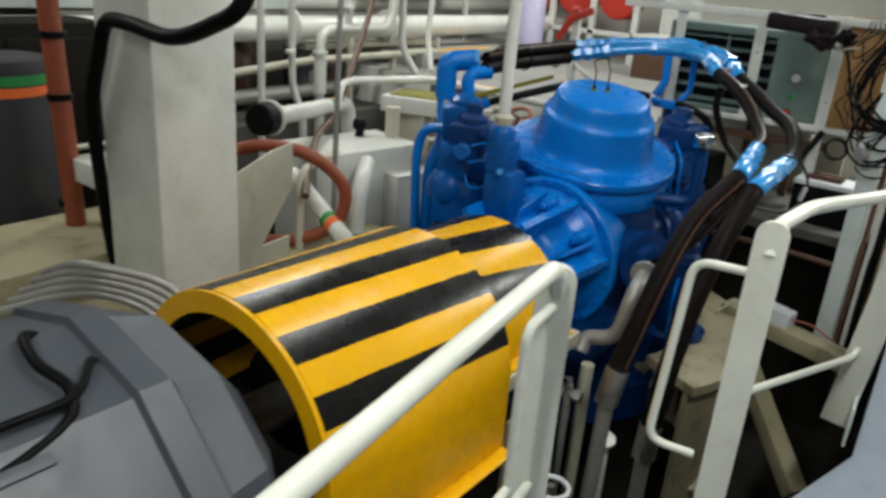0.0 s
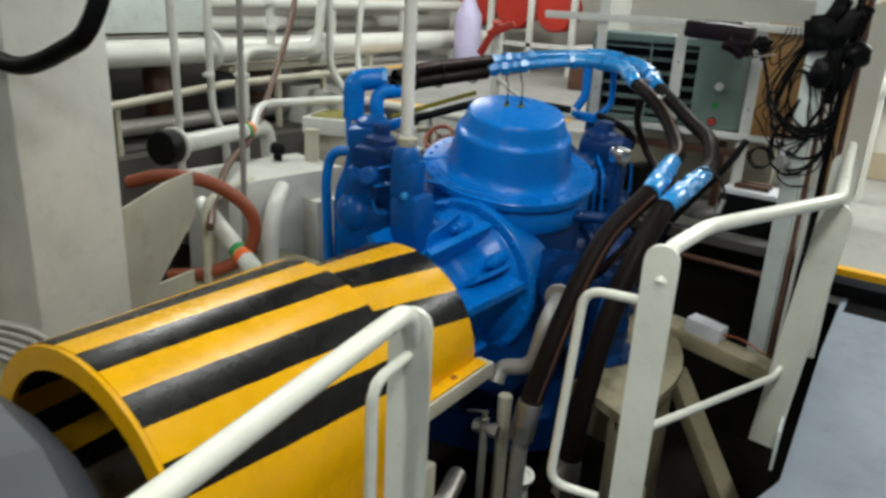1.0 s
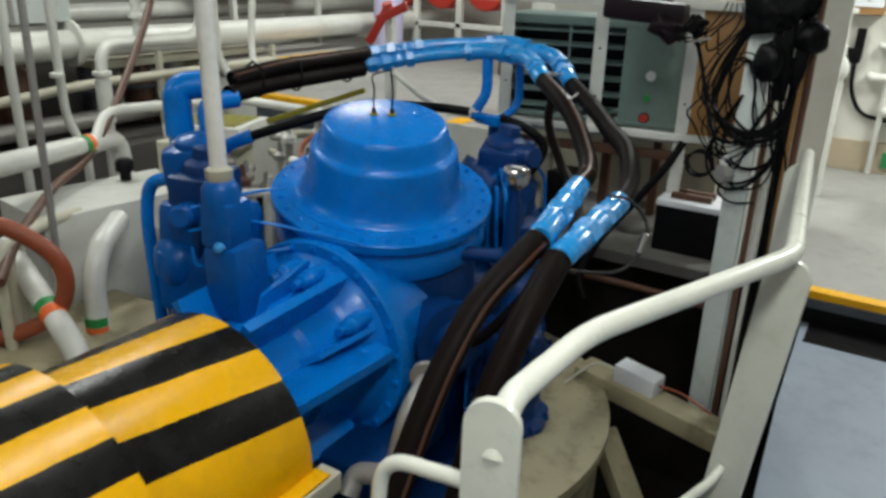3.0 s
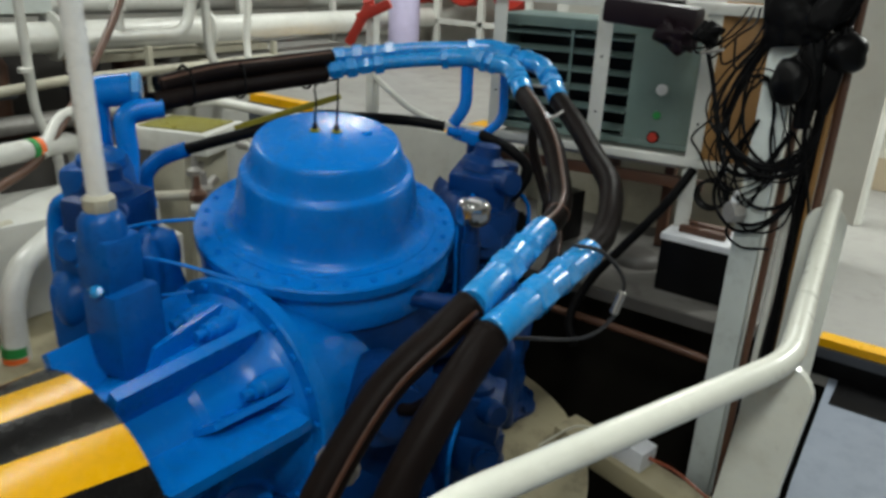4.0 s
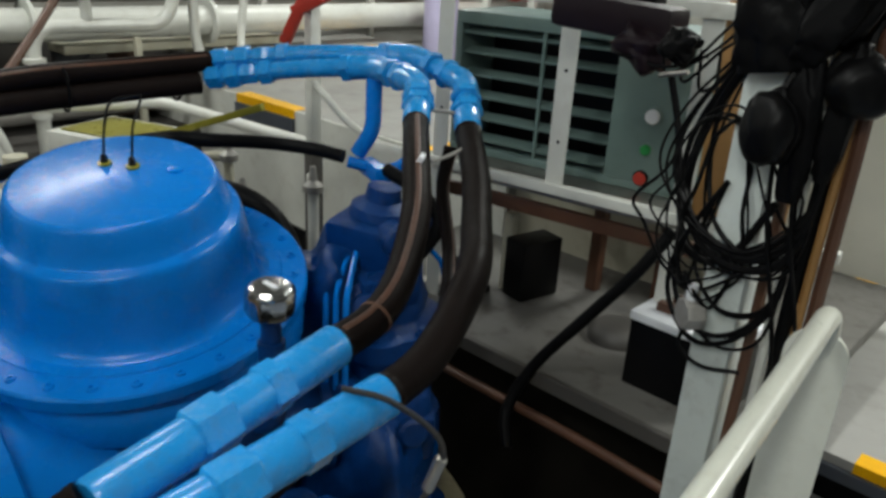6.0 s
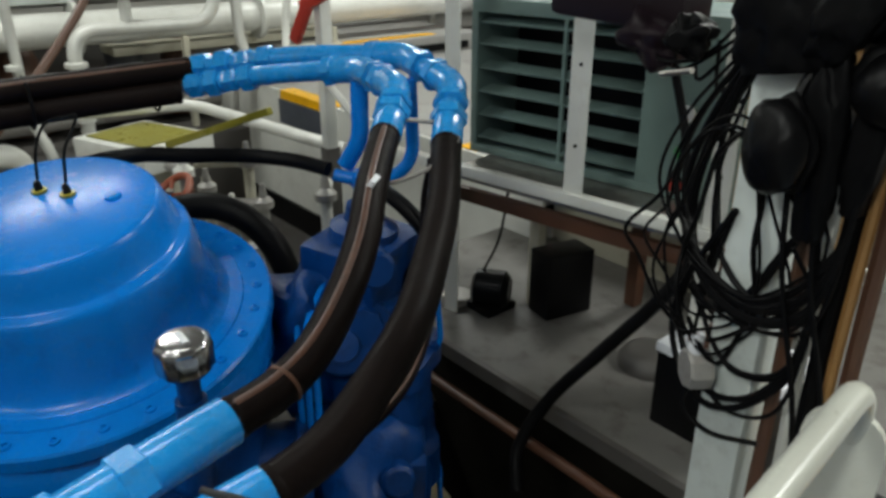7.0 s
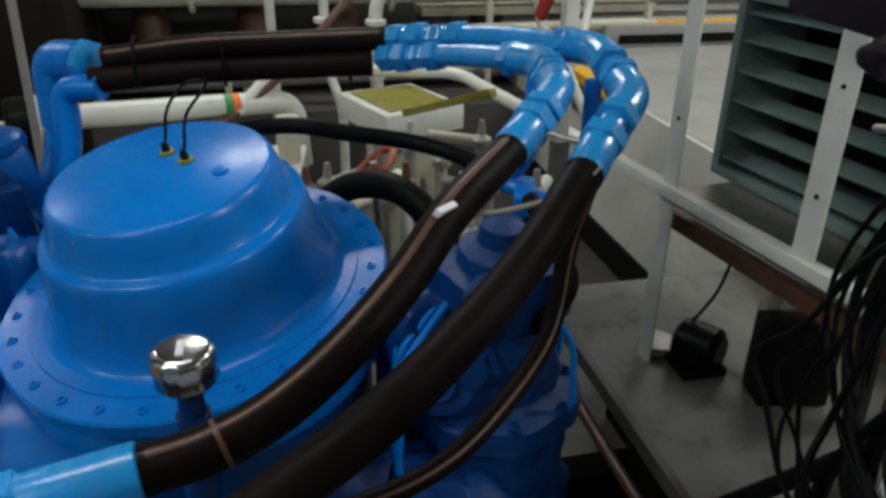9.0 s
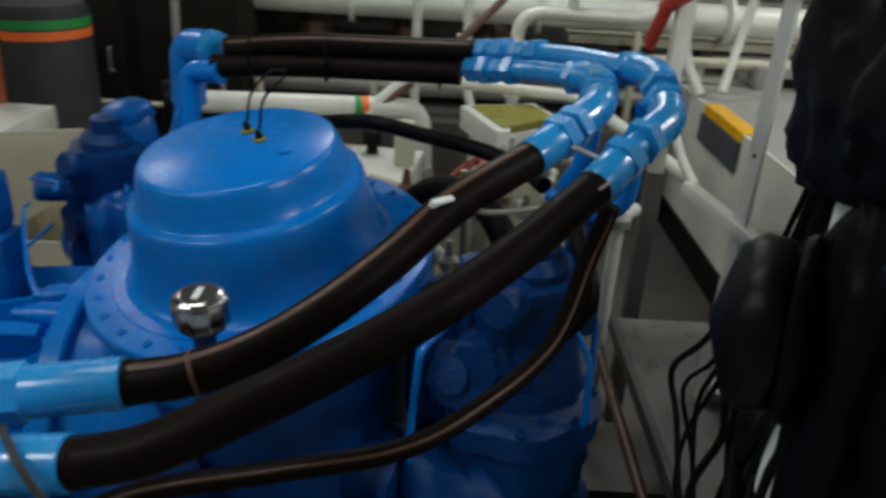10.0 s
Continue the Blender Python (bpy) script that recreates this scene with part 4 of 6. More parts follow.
P1 = (-0.309, 1.256)
TR = 0.0225
r1 = thing("handrail", (-0.3, 0.4, -0.08), "white enamelled tubular handrail with flat bar post beside the shaft guard", "handrail")
part("top_rail", tube_bm(fillet([(0.05, -1.2, 1.04), (-0.095, 0.0, 1.04), (-0.305, 1.235, 1.04), (-0.31, 1.27, 0.955)], 0.05), TR, 16), RAIL_WHITE, r1)
rail_post(r1, P1, (-0.44, 0.9), 1.04, 0.092)
rail_post(r1, (0.04, -1.1), (0.0, 1), 1.03, 0.075)
part("hoop", tube_bm(fillet([(-0.31, 1.25, 0.93), (-0.29, 1.11, 0.93), (-0.29, 1.11, 0.42), (-0.31, 1.25, 0.42)], 0.05), 0.0125, 12), RAIL_WHITE, r1)
part("mid_rail", tube_bm(fillet([(0.03, -1.1, 0.5), (-0.29, 1.11, 0.5)], 0.02), 0.0125, 12), RAIL_WHITE, r1)

r2 = thing("handrail", (0.1, 3.0, -0.08), "white enamelled tubular handrail round the corner of the pit", "handrail")
part("top_rail", tube_bm(fillet([(-0.012, 1.935, 0.97), (-0.015, 1.975, 1.05), (0.005, 2.25, 1.055), (0.255, 2.93, 1.05), (0.125, 4.17, 1.05), (0.122, 4.20, 0.93)], 0.07, 8), TR, 16), RAIL_WHITE, r2)
rail_post(r2, (-0.015, 1.93), (-0.2, 0.97), 1.075, 0.09)
rail_post(r2, (0.248, 2.965), (0.15, 1.0), 1.03, 0.11, foot=(-0.1, 0.2))
rail_post(r2, (0.115, 4.18), (0.25, -0.97), 1.0, 0.12)
part("hoop", tube_bm(fillet([(-0.03, 1.935, 0.91), (-0.208, 1.915, 0.905), (-0.225, 1.86, 0.30), (-0.09, 1.91, 0.28)], 0.055), 0.0135, 12), RAIL_WHITE, r2)
part("mid_rail", tube_bm(fillet([(-0.02, 1.95, 0.46), (-0.04, 2.12, 0.43), (0.155, 3.08, 0.27), (0.185, 3.12, 0.37)], 0.05), 0.014, 12), RAIL_WHITE, r2)
part("toe_plate", box_bm((0.17, 3.58, 0.0), (0.012, 1.2, 0.18), turn(0, 0, 5)), POST_GREY, r2, bevel=0.003)

# ---- column with cable bundle beside the pit ----
cp = thing("column", (-0.12, 4.26, -0.3), "pale grey square steel column carrying cables", "column")
part("shaft", box_bm((-0.128, 4.315, 1.5), (0.094, 0.09, 3.6)), POST_GREY, cp, bevel=0.008)
for dx, r, m in ((0.065, 0.013, BROWN_PIPE), (0.10, 0.012, WHITE), (0.13, 0.016, CABLE), (0.155, 0.01, WOOD), (0.18, 0.014, BROWN_PIPE)):
    p = thing("cable_run", (-0.125 + dx, 4.31, 0), "upright cable beside the steel column", "cable", "upright cables")
    part("cable", tube_bm(spline([(-0.125 + dx + 0.006 * math.sin(9 * dx * z), 4.31 + 0.01 * math.sin(7 * z + 30 * dx), z) for z in (-0.3, 0.2, 0.6, 1.0, 1.4, 1.9, 2.6, 3.3)], 5), r, 8), m, p)
jb = thing("junction_box", (-0.19, 4.215, 0.86), "grey plastic junction box on the column", "junction box")
part("box", lathe_bm((-0.165, 4.266, 0.90), (-0.6, -0.8, 0), [(0.036, 0), (0.04, 0.004), (0.04, 0.04), (0.036, 0.046), (0, 0.046)], 8), GREY_PIPE, jb)
part("gland", cyl_bm((-0.183, 4.243, 0.93), (-0.183, 4.243, 0.975), 0.013, seg=10), PAPER, jb)
part("lead", tube_bm(spline([(-0.185, 4.24, 0.865), (-0.185, 4.23, 0.82), (-0.13, 4.24, 0.785), (-0.05, 4.27, 0.79)]), 0.005, 6), CABLE, jb)

random.seed(7)
coil = thing("cable_coil", (-0.12, 4.2, 1.1), "untidy coil of black cables hung on the column", "cables")
for i in range(5):
    a0 = random.uniform(0, 6.28)
    w, h = random.uniform(0.07, 0.17), random.uniform(0.09, 0.17)
    cx, cz = -0.12 + random.uniform(-0.07, 0.06), 1.21 + random.uniform(-0.05, 0.06)
    pts = []
    for k in range(15):
        a = a0 + k * 2 * math.pi / 14
        sag = -0.05 * (1 - math.cos(a - 1.5)) * random.uniform(0.6, 1.3)
        pts.append((cx + w * math.cos(a) * (1.15 if math.sin(a) < 0 else 0.8), 4.25 + random.uniform(-0.02, 0.012), cz + h * math.sin(a) + sag + random.uniform(-0.012, 0.012)))
    part("cable_loop", tube_bm(spline(pts, 4), random.choice((0.003, 0.004, 0.005)), 7), CABLE, coil)
for i in range(12):
    e, f = random.uniform(-0.05, 0.04), random.uniform(-0.05, 0.05)
    pts = [(-0.08, 4.262, 1.66 + f), (-0.15 + e * 0.3, 4.26, 1.52), (-0.25 + e, 4.30, 1.33 + f), (-0.27 + e * 1.6, 4.31, 1.19 + f), (-0.20 + e, 4.27, 1.09 + f), (-0.09 + e * 0.5, 4.24, 1.06 + f * 0.7), (0.0 + e * 0.4, 4.24, 1.12 + f), (0.03, 4.25, 1.25), (0.01, 4.26, 1.42)]
    part("cable_strand", tube_bm(spline(pts, 6), random.choice((0.0035, 0.0045, 0.006)), 7), CABLE, coil)
for i in range(5):
    e, f = random.uniform(-0.04, 0.04), random.uniform(-0.05, 0.06)
    pts = [(-0.16, 4.262, 1.22), (-0.23 + e, 4.28, 1.08 + f), (-0.24 + e, 4.29, 0.95 + f), (-0.15 + e, 4.25, 0.88 + f), (-0.05 + e, 4.24, 0.92 + f), (0.0, 4.25, 1.05 + f), (-0.02, 4.258, 1.25)]
    part("cable_strand", tube_bm(spline(pts, 6), random.choice((0.004, 0.005, 0.0065)), 7), CABLE, coil)
for i in range(2):
    x = random.uniform(-0.02, 0.06)
    pts = [(x - 0.08, 4.24, 1.36), (x - 0.05, 4.225, 1.15), (x + 0.01, 4.235, 0.9), (x * 0.6 + 0.03, 4.26, 0.6), (x * 0.5 + 0.03, 4.275, 0.2), (x * 0.4 + 0.03, 4.275, -0.3)]
    part("cable_strand", tube_bm(spline(pts, 6), random.choice((0.005, 0.007)), 7), CABLE, coil)


def headset(at, r, tilt, label, tall=1.0):
    """A hanging ear defender cup: padded shell with a ring cushion and a band."""
    at = Vector(at)
    t = thing("ear_defender", at, label, "ear defenders", "ear defenders")
    d = tilt
    shell = lathe_bm(at, d, [(r * 0.96, 0), (r, r * 0.12), (r, r * 0.4), (r * 0.88, r * 0.68), (r * 0.6, r * 0.86), (r * 0.2, r * 0.94), (0, r * 0.95)], 28)
    cushion = lathe_bm(at, -Vector(d), [(r * 0.7, -0.002), (r * 1.02, 0.004), (r * 1.04, r * 0.2), (r * 0.9, r * 0.34), (r * 0.5, r * 0.3), (r * 0.45, 0.0)], 28)
    for bm in (shell, cushion):
        for v in bm.verts:
            q = v.co - at
            n = q.normalized() if q.length else q
            k = 1 + 0.16 * noise.noise(n * 1.6 + at * 9) - 0.14 * max(0, -n.z - 0.25) * (1 if n.x < 0 else 0.4)
            v.co = at + q * k
            v.co.z = at.z + (v.co.z - at.z) * tall
    part("shell", shell, BLACK, t, sharp=60)
    part("cushion", cushion, CABLE, t, sharp=60)
    part("band", tube_bm(spline([at + V(0, 0.01, r * 0.9), at + V(0.0, 0.02, r * 1.5), at + V(0.01, 0.04, r * 2.2), at + V(0.0, 0.06, r * 2.5)]), 0.008, 8), BLACK, t)
    return t


headset((-0.072, 4.205, 1.36), 0.056, (-0.45, -0.85, -0.1), "black padded ear defender hanging on the column", 1.35)
headset((0.044, 4.27, 1.455), 0.062, (0.55, -0.8, -0.15), "glossy black ear defender hanging beside the column")
bag = thing("black_bag", (-0.08, 4.25, 1.5), "black cloth bag hung at the column top", "bag")
part("bag", lump_bm((-0.015, 4.245, 1.58), (0.055, 0.05, 0.115), turn(-8, 28, 0), 4, 0.3), CABLE, bag, sharp=60)
part("strap", tube_bm(spline([(0.03, 4.25, 1.66), (0.02, 4.29, 1.8), (-0.04, 4.31, 2.0), (-0.09, 4.31, 2.2)]), 0.009, 8), CABLE, bag)
part("fold", lump_bm((-0.075, 4.255, 1.64), (0.05, 0.045, 0.09), turn(0, 20, 0), 14, 0.4, 4), CABLE, bag, sharp=60)
part("fold", lump_bm((-0.125, 4.238, 1.545), (0.095, 0.036, 0.10), turn(0, -10, 0), 21, 0.45, 4), CABLE, bag, sharp=60)
part("flap", lump_bm((-0.05, 4.235, 1.525), (0.035, 0.03, 0.045), turn(20, 10, 40), 9, 0.3), CABLE, bag, sharp=60)
part("sheath", lump_bm((-0.03, 4.238, 1.36), (0.04, 0.03, 0.17), turn(0, -3, 0), 31, 0.35, 6), CABLE, bag, sharp=70)
part("sheath", lump_bm((0.03, 4.262, 1.40), (0.032, 0.03, 0.16), turn(0, 5, 0), 37, 0.35, 6), CABLE, bag, sharp=70)
part("fold", lump_bm((0.02, 4.265, 1.60), (0.045, 0.04, 0.10), turn(0, 24, 10), 41, 0.35, 4), CABLE, bag, sharp=60)

# ---- rack with louvred cabinet ----
RACK_AT, RACK_TURN = V(-1.462, 4.736, 0), turn(0, 0, 8)


def rack_part(name, bm, material, parent, label="", bevel=0.0, back=0.0):
    """A part of the rack or its cabinet, which stand a little askew; back: set deeper behind the rack's front."""
    for v in bm.verts:
        v.co = RACK_AT + RACK_TURN @ (v.co + V(1.44, back - 4.73, 0))
    return part(name, bm, material, parent, label, bevel)


rk = thing("rack", (-0.97, 4.74, 0.33), "white painted angle steel rack with riveted posts", "rack")


def angle(x, y, z0, z1, w=0.05):
    bm = B()
    add_prism(bm, [(x - w / 2, y, z0), (x + w / 2, y, z0), (x + w / 2, y, z1), (x - w / 2, y, z1)], (0, 0.005, 0))
    add_prism(bm, [(x - w / 2, y + 0.005, z0), (x - w / 2 + 0.005, y + 0.005, z0), (x - w / 2 + 0.005, y + 0.005, z1), (x - w / 2, y + 0.005, z1)], (0, 0.04, 0))
    return bm


rack_part("board", box_bm((-0.335, 4.775, 1.23), (0.28, 0.015, 0.66)), WOOD, rk, "brown plywood board", bevel=0.003)
rack_part("post", angle(-1.44, 4.73, 0.33, 2.4, 0.062), WHITE, rk, bevel=0.001)
rack_part("post", angle(-0.948, 4.73, 0.885, 1.5, 0.066), WHITE, rk, bevel=0.001)
rack_part("post", angle(-0.50, 4.73, 0.33, 1.56, 0.062), WHITE, rk, bevel=0.001)
rack_part("rail", box_bm((-1.12, 4.735, 0.893), (1.32, 0.04, 0.035)), WHITE, rk, bevel=0.003)
rack_part("rail", box_bm((-0.95, 4.735, 1.53), (1.75, 0.05, 0.045)), WHITE, rk, bevel=0.003)
rack_part("rail", box_bm((-0.25, 4.735, 0.893), (0.45, 0.04, 0.035)), WHITE, rk, bevel=0.003)
rack_part("shelf_bearer", box_bm((-0.97, 4.98, 0.868), (1.0, 0.5, 0.02)), STEEL, rk, bevel=0.002)
rack_part("brace", box_bm((-0.97, 4.80, 0.78), (1.05, 0.03, 0.05)), BROWN_PIPE, rk, bevel=0.002)
for x, z in ((-0.948, 1.06), (-0.948, 1.3), (-0.50, 1.06), (-0.50, 1.4), (-1.44, 1.1)):
    rack_part("rivet", lathe_bm((x, 4.73, z), (0, -1, 0), [(0.006, 0), (0.006, 0.002), (0, 0.003)], 8), BLACK, rk)

cb = thing("heater_cabinet", (-1.05, 4.98, 0.88), "grey-green louvred steel heater cabinet on a rack", "cabinet")
rack_part("top", box_bm((-1.055, 5.03, 1.41), (1.01, 0.42, 0.05)), GREEN_GREY, cb, bevel=0.008, back=0.15)
rack_part("base", box_bm((-1.055, 5.03, 0.895), (1.01, 0.42, 0.03)), GREEN_GREY, cb, bevel=0.005, back=0.15)
rack_part("side", box_bm((-1.545, 5.03, 1.15), (0.03, 0.42, 0.48)), GREEN_GREY, cb, bevel=0.004, back=0.15)
# Black back, and a black sheet further on, give the louvre gaps their shade.
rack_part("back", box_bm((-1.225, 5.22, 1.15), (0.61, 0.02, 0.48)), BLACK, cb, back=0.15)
rack_part("control_panel", box_bm((-0.71, 5.03, 1.15), (0.32, 0.418, 0.48)), GREEN_GREY, cb, bevel=0.004, back=0.15)
rack_part("gap_shade", box_bm((-1.205, 5.05, 1.15), (0.63, 0.006, 0.47)), BLACK, cb, back=0.15)
rack_part("mullion", box_bm((-1.17, 4.835, 1.15), (0.012, 0.012, 0.48)), GREEN_GREY, cb, back=0.15)
for z in (0.945, 1.03, 1.115, 1.20, 1.285, 1.36):
    rack_part("louvre", box_bm((-1.205, 4.865, z), (0.65, 0.07, 0.006), turn(14, 0, 0)), GREEN_GREY, cb, back=0.15)
for x, z, r, m, lab in ((-0.715, 1.153, 0.026, PAPER, "white round dial"), (-0.722, 1.035, 0.019, GREEN, "green push button"), (-0.727, 0.93, 0.023, RED, "red push button")):
    k = rack_part("bezel", lathe_bm((x, 4.821, z), (0, -1, 0), [(r * 1.25, 0), (r * 1.25, 0.006), (r * 1.05, 0.008), (0, 0.008)], 20), BLACK if m is RED else GREEN_GREY, cb, back=0.15)
    rack_part("button", lathe_bm((x, 4.813, z), (0, -1, 0), [(r, 0), (r, 0.008), (r * 0.85, 0.012), (0, 0.012)], 20), m, k, lab, back=0.15)
dk = thing("hanging_lamp_gear", (-0.46, 4.42, 1.35), "black hanging control gear with loose cable", "control gear")
part("housing", box_bm((-0.71, 4.64, 1.50), (0.38, 0.13, 0.10), turn(0, 3, 2)), GEAR_BLACK, dk, bevel=0.025)
part("body", lump_bm((-0.58, 4.58, 1.43), (0.10, 0.07, 0.06), turn(10, 20, 0), 2, 0.45, 3.5), GEAR_BLACK, dk, sharp=60)
part("cover", lump_bm((-0.44, 4.50, 1.46), (0.055, 0.05, 0.05), turn(0, 30, 20), 6, 0.5, 3.5), CABLE, dk, sharp=60)
for k in range(5):
    part("lead", tube_bm(spline([(-0.56 + 0.05 * k, 4.56, 1.45), (-0.53 + 0.05 * k, 4.53, 1.40 - 0.015 * k), (-0.42 + 0.04 * k, 4.52, 1.42 + 0.02 * (k % 3)), (-0.36 + 0.03 * k, 4.56, 1.5), (-0.36 + 0.02 * k, 4.68, 1.55)]), 0.0045, 6), CABLE, dk)
part("lever", cyl_bm((-0.42, 4.38, 1.40), (-0.34, 4.36, 1.42), 0.006, seg=10), STEEL, dk)
part("cable", tube_bm(spline([(-0.40, 4.40, 1.40), (-0.36, 4.40, 1.28), (-0.31, 4.36, 1.14), (-0.24, 4.30, 1.03), (-0.13, 4.255, 1.05), (-0.05, 4.26, 1.2)]), 0.009, 8), CABLE, dk)
part("hanger", box_bm((-0.71, 4.69, 1.545), (0.2, 0.06, 0.03)), CABLE, dk, bevel=0.004)

bx = thing("battery_box", (-0.42, 4.86, 0.33), "black battery box with white lid and grey terminals", "battery")
part("case", box_bm((-0.40, 4.86, 0.45), (0.34, 0.24, 0.24)), BLACK, bx, bevel=0.008)
part("lid", box_bm((-0.40, 4.86, 0.583), (0.35, 0.25, 0.03)), PAPER, bx, bevel=0.006)
for y in (4.82, 4.9):
    part("terminal_bar", box_bm((-0.42, y, 0.612), (0.2, 0.035, 0.03)), BROWN_PIPE, bx, bevel=0.003)
pm = thing("small_pump", (-1.43, 4.88, 0.33), "small black oily pump on the deck plate", "pump")
part("body", lathe_bm((-1.45, 4.84, 0.40), (0.3, 0.2, 0), [(0.05, 0), (0.075, 0.015), (0.075, 0.12), (0.05, 0.14), (0, 0.14)], 20), BLACK, pm)
part("foot", box_bm((-1.40, 4.87, 0.345), (0.16, 0.14, 0.03)), BLACK, pm, bevel=0.004)
part("wire", tube_bm(spline([(-1.42, 4.86, 0.47), (-1.40, 4.92, 0.6), (-1.39, 4.95, 0.8), (-1.39, 4.96, 0.87)]), 0.005, 6), CABLE, pm)
part("flange", lathe_bm((-1.5, 4.8, 0.335), (0, 0, 1), [(0.06, 0), (0.06, 0.03), (0.03, 0.035), (0, 0.035)], 16), GREY_PIPE, pm)
bk = thing("dark_box", (-1.18, 5.0, 0.33), "black steel box on the deck plate beside a white leg", "box")
part("case", box_bm((-1.2, 5.05, 0.46), (0.12, 0.2, 0.25), turn(0, 0, -12)), BLACK, bk, bevel=0.008)
part("leg", box_bm((-1.30, 5.02, 0.5), (0.045, 0.045, 0.34)), CREAM, bk, bevel=0.004)
for x in (-1.05, -0.75):
    solo("bracket_leg", box_bm((x, 5.3, 0.6), (0.05, 0.05, 0.53)), BROWN_PIPE, "brown painted steel leg under the rack", "bracket", group="rack legs", bevel=0.004)
hose("drain_hose", [(-0.48, 4.74, 0.9), (-0.55, 4.68, 0.75), (-0.68, 4.62, 0.55), (-0.80, 4.56, 0.36), (-0.84, 4.48, 0.2), (-0.78, 4.42, 0.1)], 0.02, "thick black drain hose hanging over the deck edge", CABLE)
solo("coil_of_wire", tube_bm(spline([(-0.38 + 0.06 * math.cos(a), 4.66 + 0.004 * a, 0.82 + 0.06 * math.sin(a)) for a in [i * 0.5 for i in range(38)]], 2), 0.006, 6), CABLE, "small coil of black wire under the rack", "cables")
solo("floor_drum", lathe_bm((-0.75, 5.0, 0.33), (0, 0, 1), [(0.11, 0), (0.11, 0.02), (0.09, 0.05), (0.06, 0.06), (0, 0.06)], 24), TANK_DARK, "low dark metal lid lying on the deck plate", "lid")
hose("deck_pipe", [(-1.9, 4.53, 0.20), (-1.2, 4.53, 0.19), (-0.6, 4.53, 0.19), (-0.15, 4.52, 0.18)], 0.018, "rusty pipe along the deck edge", BROWN_PIPE, seg=10, category="pipe")

# ---- pit clutter beside the gearbox ----
bb = thing("hull_beam", (-0.3, 3.9, -0.6), "cream painted steel beam over the pit with a small box", "beam")
part("beam", box_bm((-0.28, 4.02, -0.12), (0.74, 0.14, 0.09), turn(0, 3, -12)), SEAT, bb, bevel=0.01)
part("strut", box_bm((-0.5, 3.6, -0.6), (0.12, 0.9, 0.1), turn(28, 0, 20)), SEAT, bb, bevel=0.01)
part("strut", box_bm((-0.2, 3.7, -0.5), (0.1, 0.8, 0.1), turn(35, 0, 50)), SEAT, bb, bevel=0.01)
part("terminal_box", box_bm((-0.36, 4.05, -0.035), (0.2, 0.1, 0.09), turn(0, 3, -12)), PAPER, bb, bevel=0.006)
part("wire", tube_bm(spline([(-0.26, 4.03, -0.03), (-0.15, 4.0, -0.02), (-0.02, 3.98, -0.06)]), 0.006, 6), ORANGE_RED, bb)
part("wire", tube_bm(spline([(-0.46, 4.05, -0.02), (-0.55, 4.0, 0.0), (-0.65, 3.9, -0.08)]), 0.006, 6), CREAM, bb)
gp = thing("drain_pipe", (-0.72, 2.62, -0.3), "dull grey bent drain pipe below the gearbox", "pipe")
part("pipe", tube_bm(fillet([(-0.83, 2.58, 0.10), (-0.83, 2.62, 0.16), (-0.70, 2.64, 0.19), (-0.66, 2.66, 0.42), (-0.70, 2.86, 0.46)], 0.08, 8), 0.034, 14), GREY_PIPE, gp)
part("flange", lathe_bm((-0.685, 2.80, 0.455), (-0.25, 1, 0.1), [(0.06, 0), (0.06, 0.02), (0, 0.02)], 18), GREY_PIPE, gp)
part("leg", cyl_bm((-0.80, 2.62, 0.03), (-0.80, 2.62, -1.05), 0.03, seg=12), CREAM, gp)
for i, (x, y, r, h) in enumerate(((-0.62, 1.75, 0.05, 0.95), (-0.5, 1.55, 0.03, 0.8), (-0.72, 2.0, 0.04, 0.9))):
    p = thing("bilge_pipe", (x, y, -1.1), "grey painted bilge pipe with flange", "pipe", "bilge pipes")
    part("pipe", tube_bm(fillet([(x, y, -1.1), (x, y, -1.1 + h), (x - 0.1, y + 0.3, -1.1 + h)], 0.1), r, 14), (GREY_PIPE, CREAM, STEEL)[i], p)
    part("flange", lathe_bm((x, y, -1.1 + h * 0.6), (0, 0, 1), [(r * 1.7, 0), (r * 1.7, 0.025), (r, 0.026)], 16), GREY_PIPE, p)
vb = thing("bilge_valve", (-0.62, 2.05, -0.4), "small brass bilge valve with white handwheel", "valve")
part("body", lathe_bm((-0.62, 2.05, -0.45), (0, 0, 1), [(0.05, 0), (0.06, 0.03), (0.04, 0.08), (0.06, 0.12), (0.02, 0.14), (0.015, 0.24), (0, 0.24)], 16), STEEL, vb)
part("handwheel", tube_bm([V(-0.62 + 0.07 * math.cos(a), 2.05 + 0.07 * math.sin(a), -0.22) for a in [i * math.pi / 10 for i in range(21)]], 0.01, 8), PAPER, vb)

# ---- big column and pipes on the far side ----
wc = thing("column", (-2.2, 1.75, -1.1), "broad white painted steel box column with knee plate", "column")
part("shaft", box_bm((-2.50, 1.66, 1.1), (0.42, 0.40, 4.4)), WHITE, wc, bevel=0.02)
bm = B()
add_prism(bm, [(-2.30, 1.84, 0.70), (-2.44, 2.18, 0.74), (-2.56, 2.42, 0.73), (-2.56, 2.42, 0.50), (-2.38, 2.06, 0.28), (-2.54, 2.38, 0.22), (-2.54, 2.38, -0.1), (-2.30, 1.84, -0.2)], (-0.014, 0, 0))
part("knee_plate", bm, CREAM, wc, bevel=0.002)
part("web", box_bm((-2.78, 1.55, 0.5), (0.14, 0.02, 3.2)), CREAM, wc, bevel=0.003)
solo("foundation_girder", box_bm((-2.6, 1.5, -0.1), (0.5, 3.4, 0.34)), SEAT, "cream painted foundation girder along the machine", "girder", bevel=0.012)
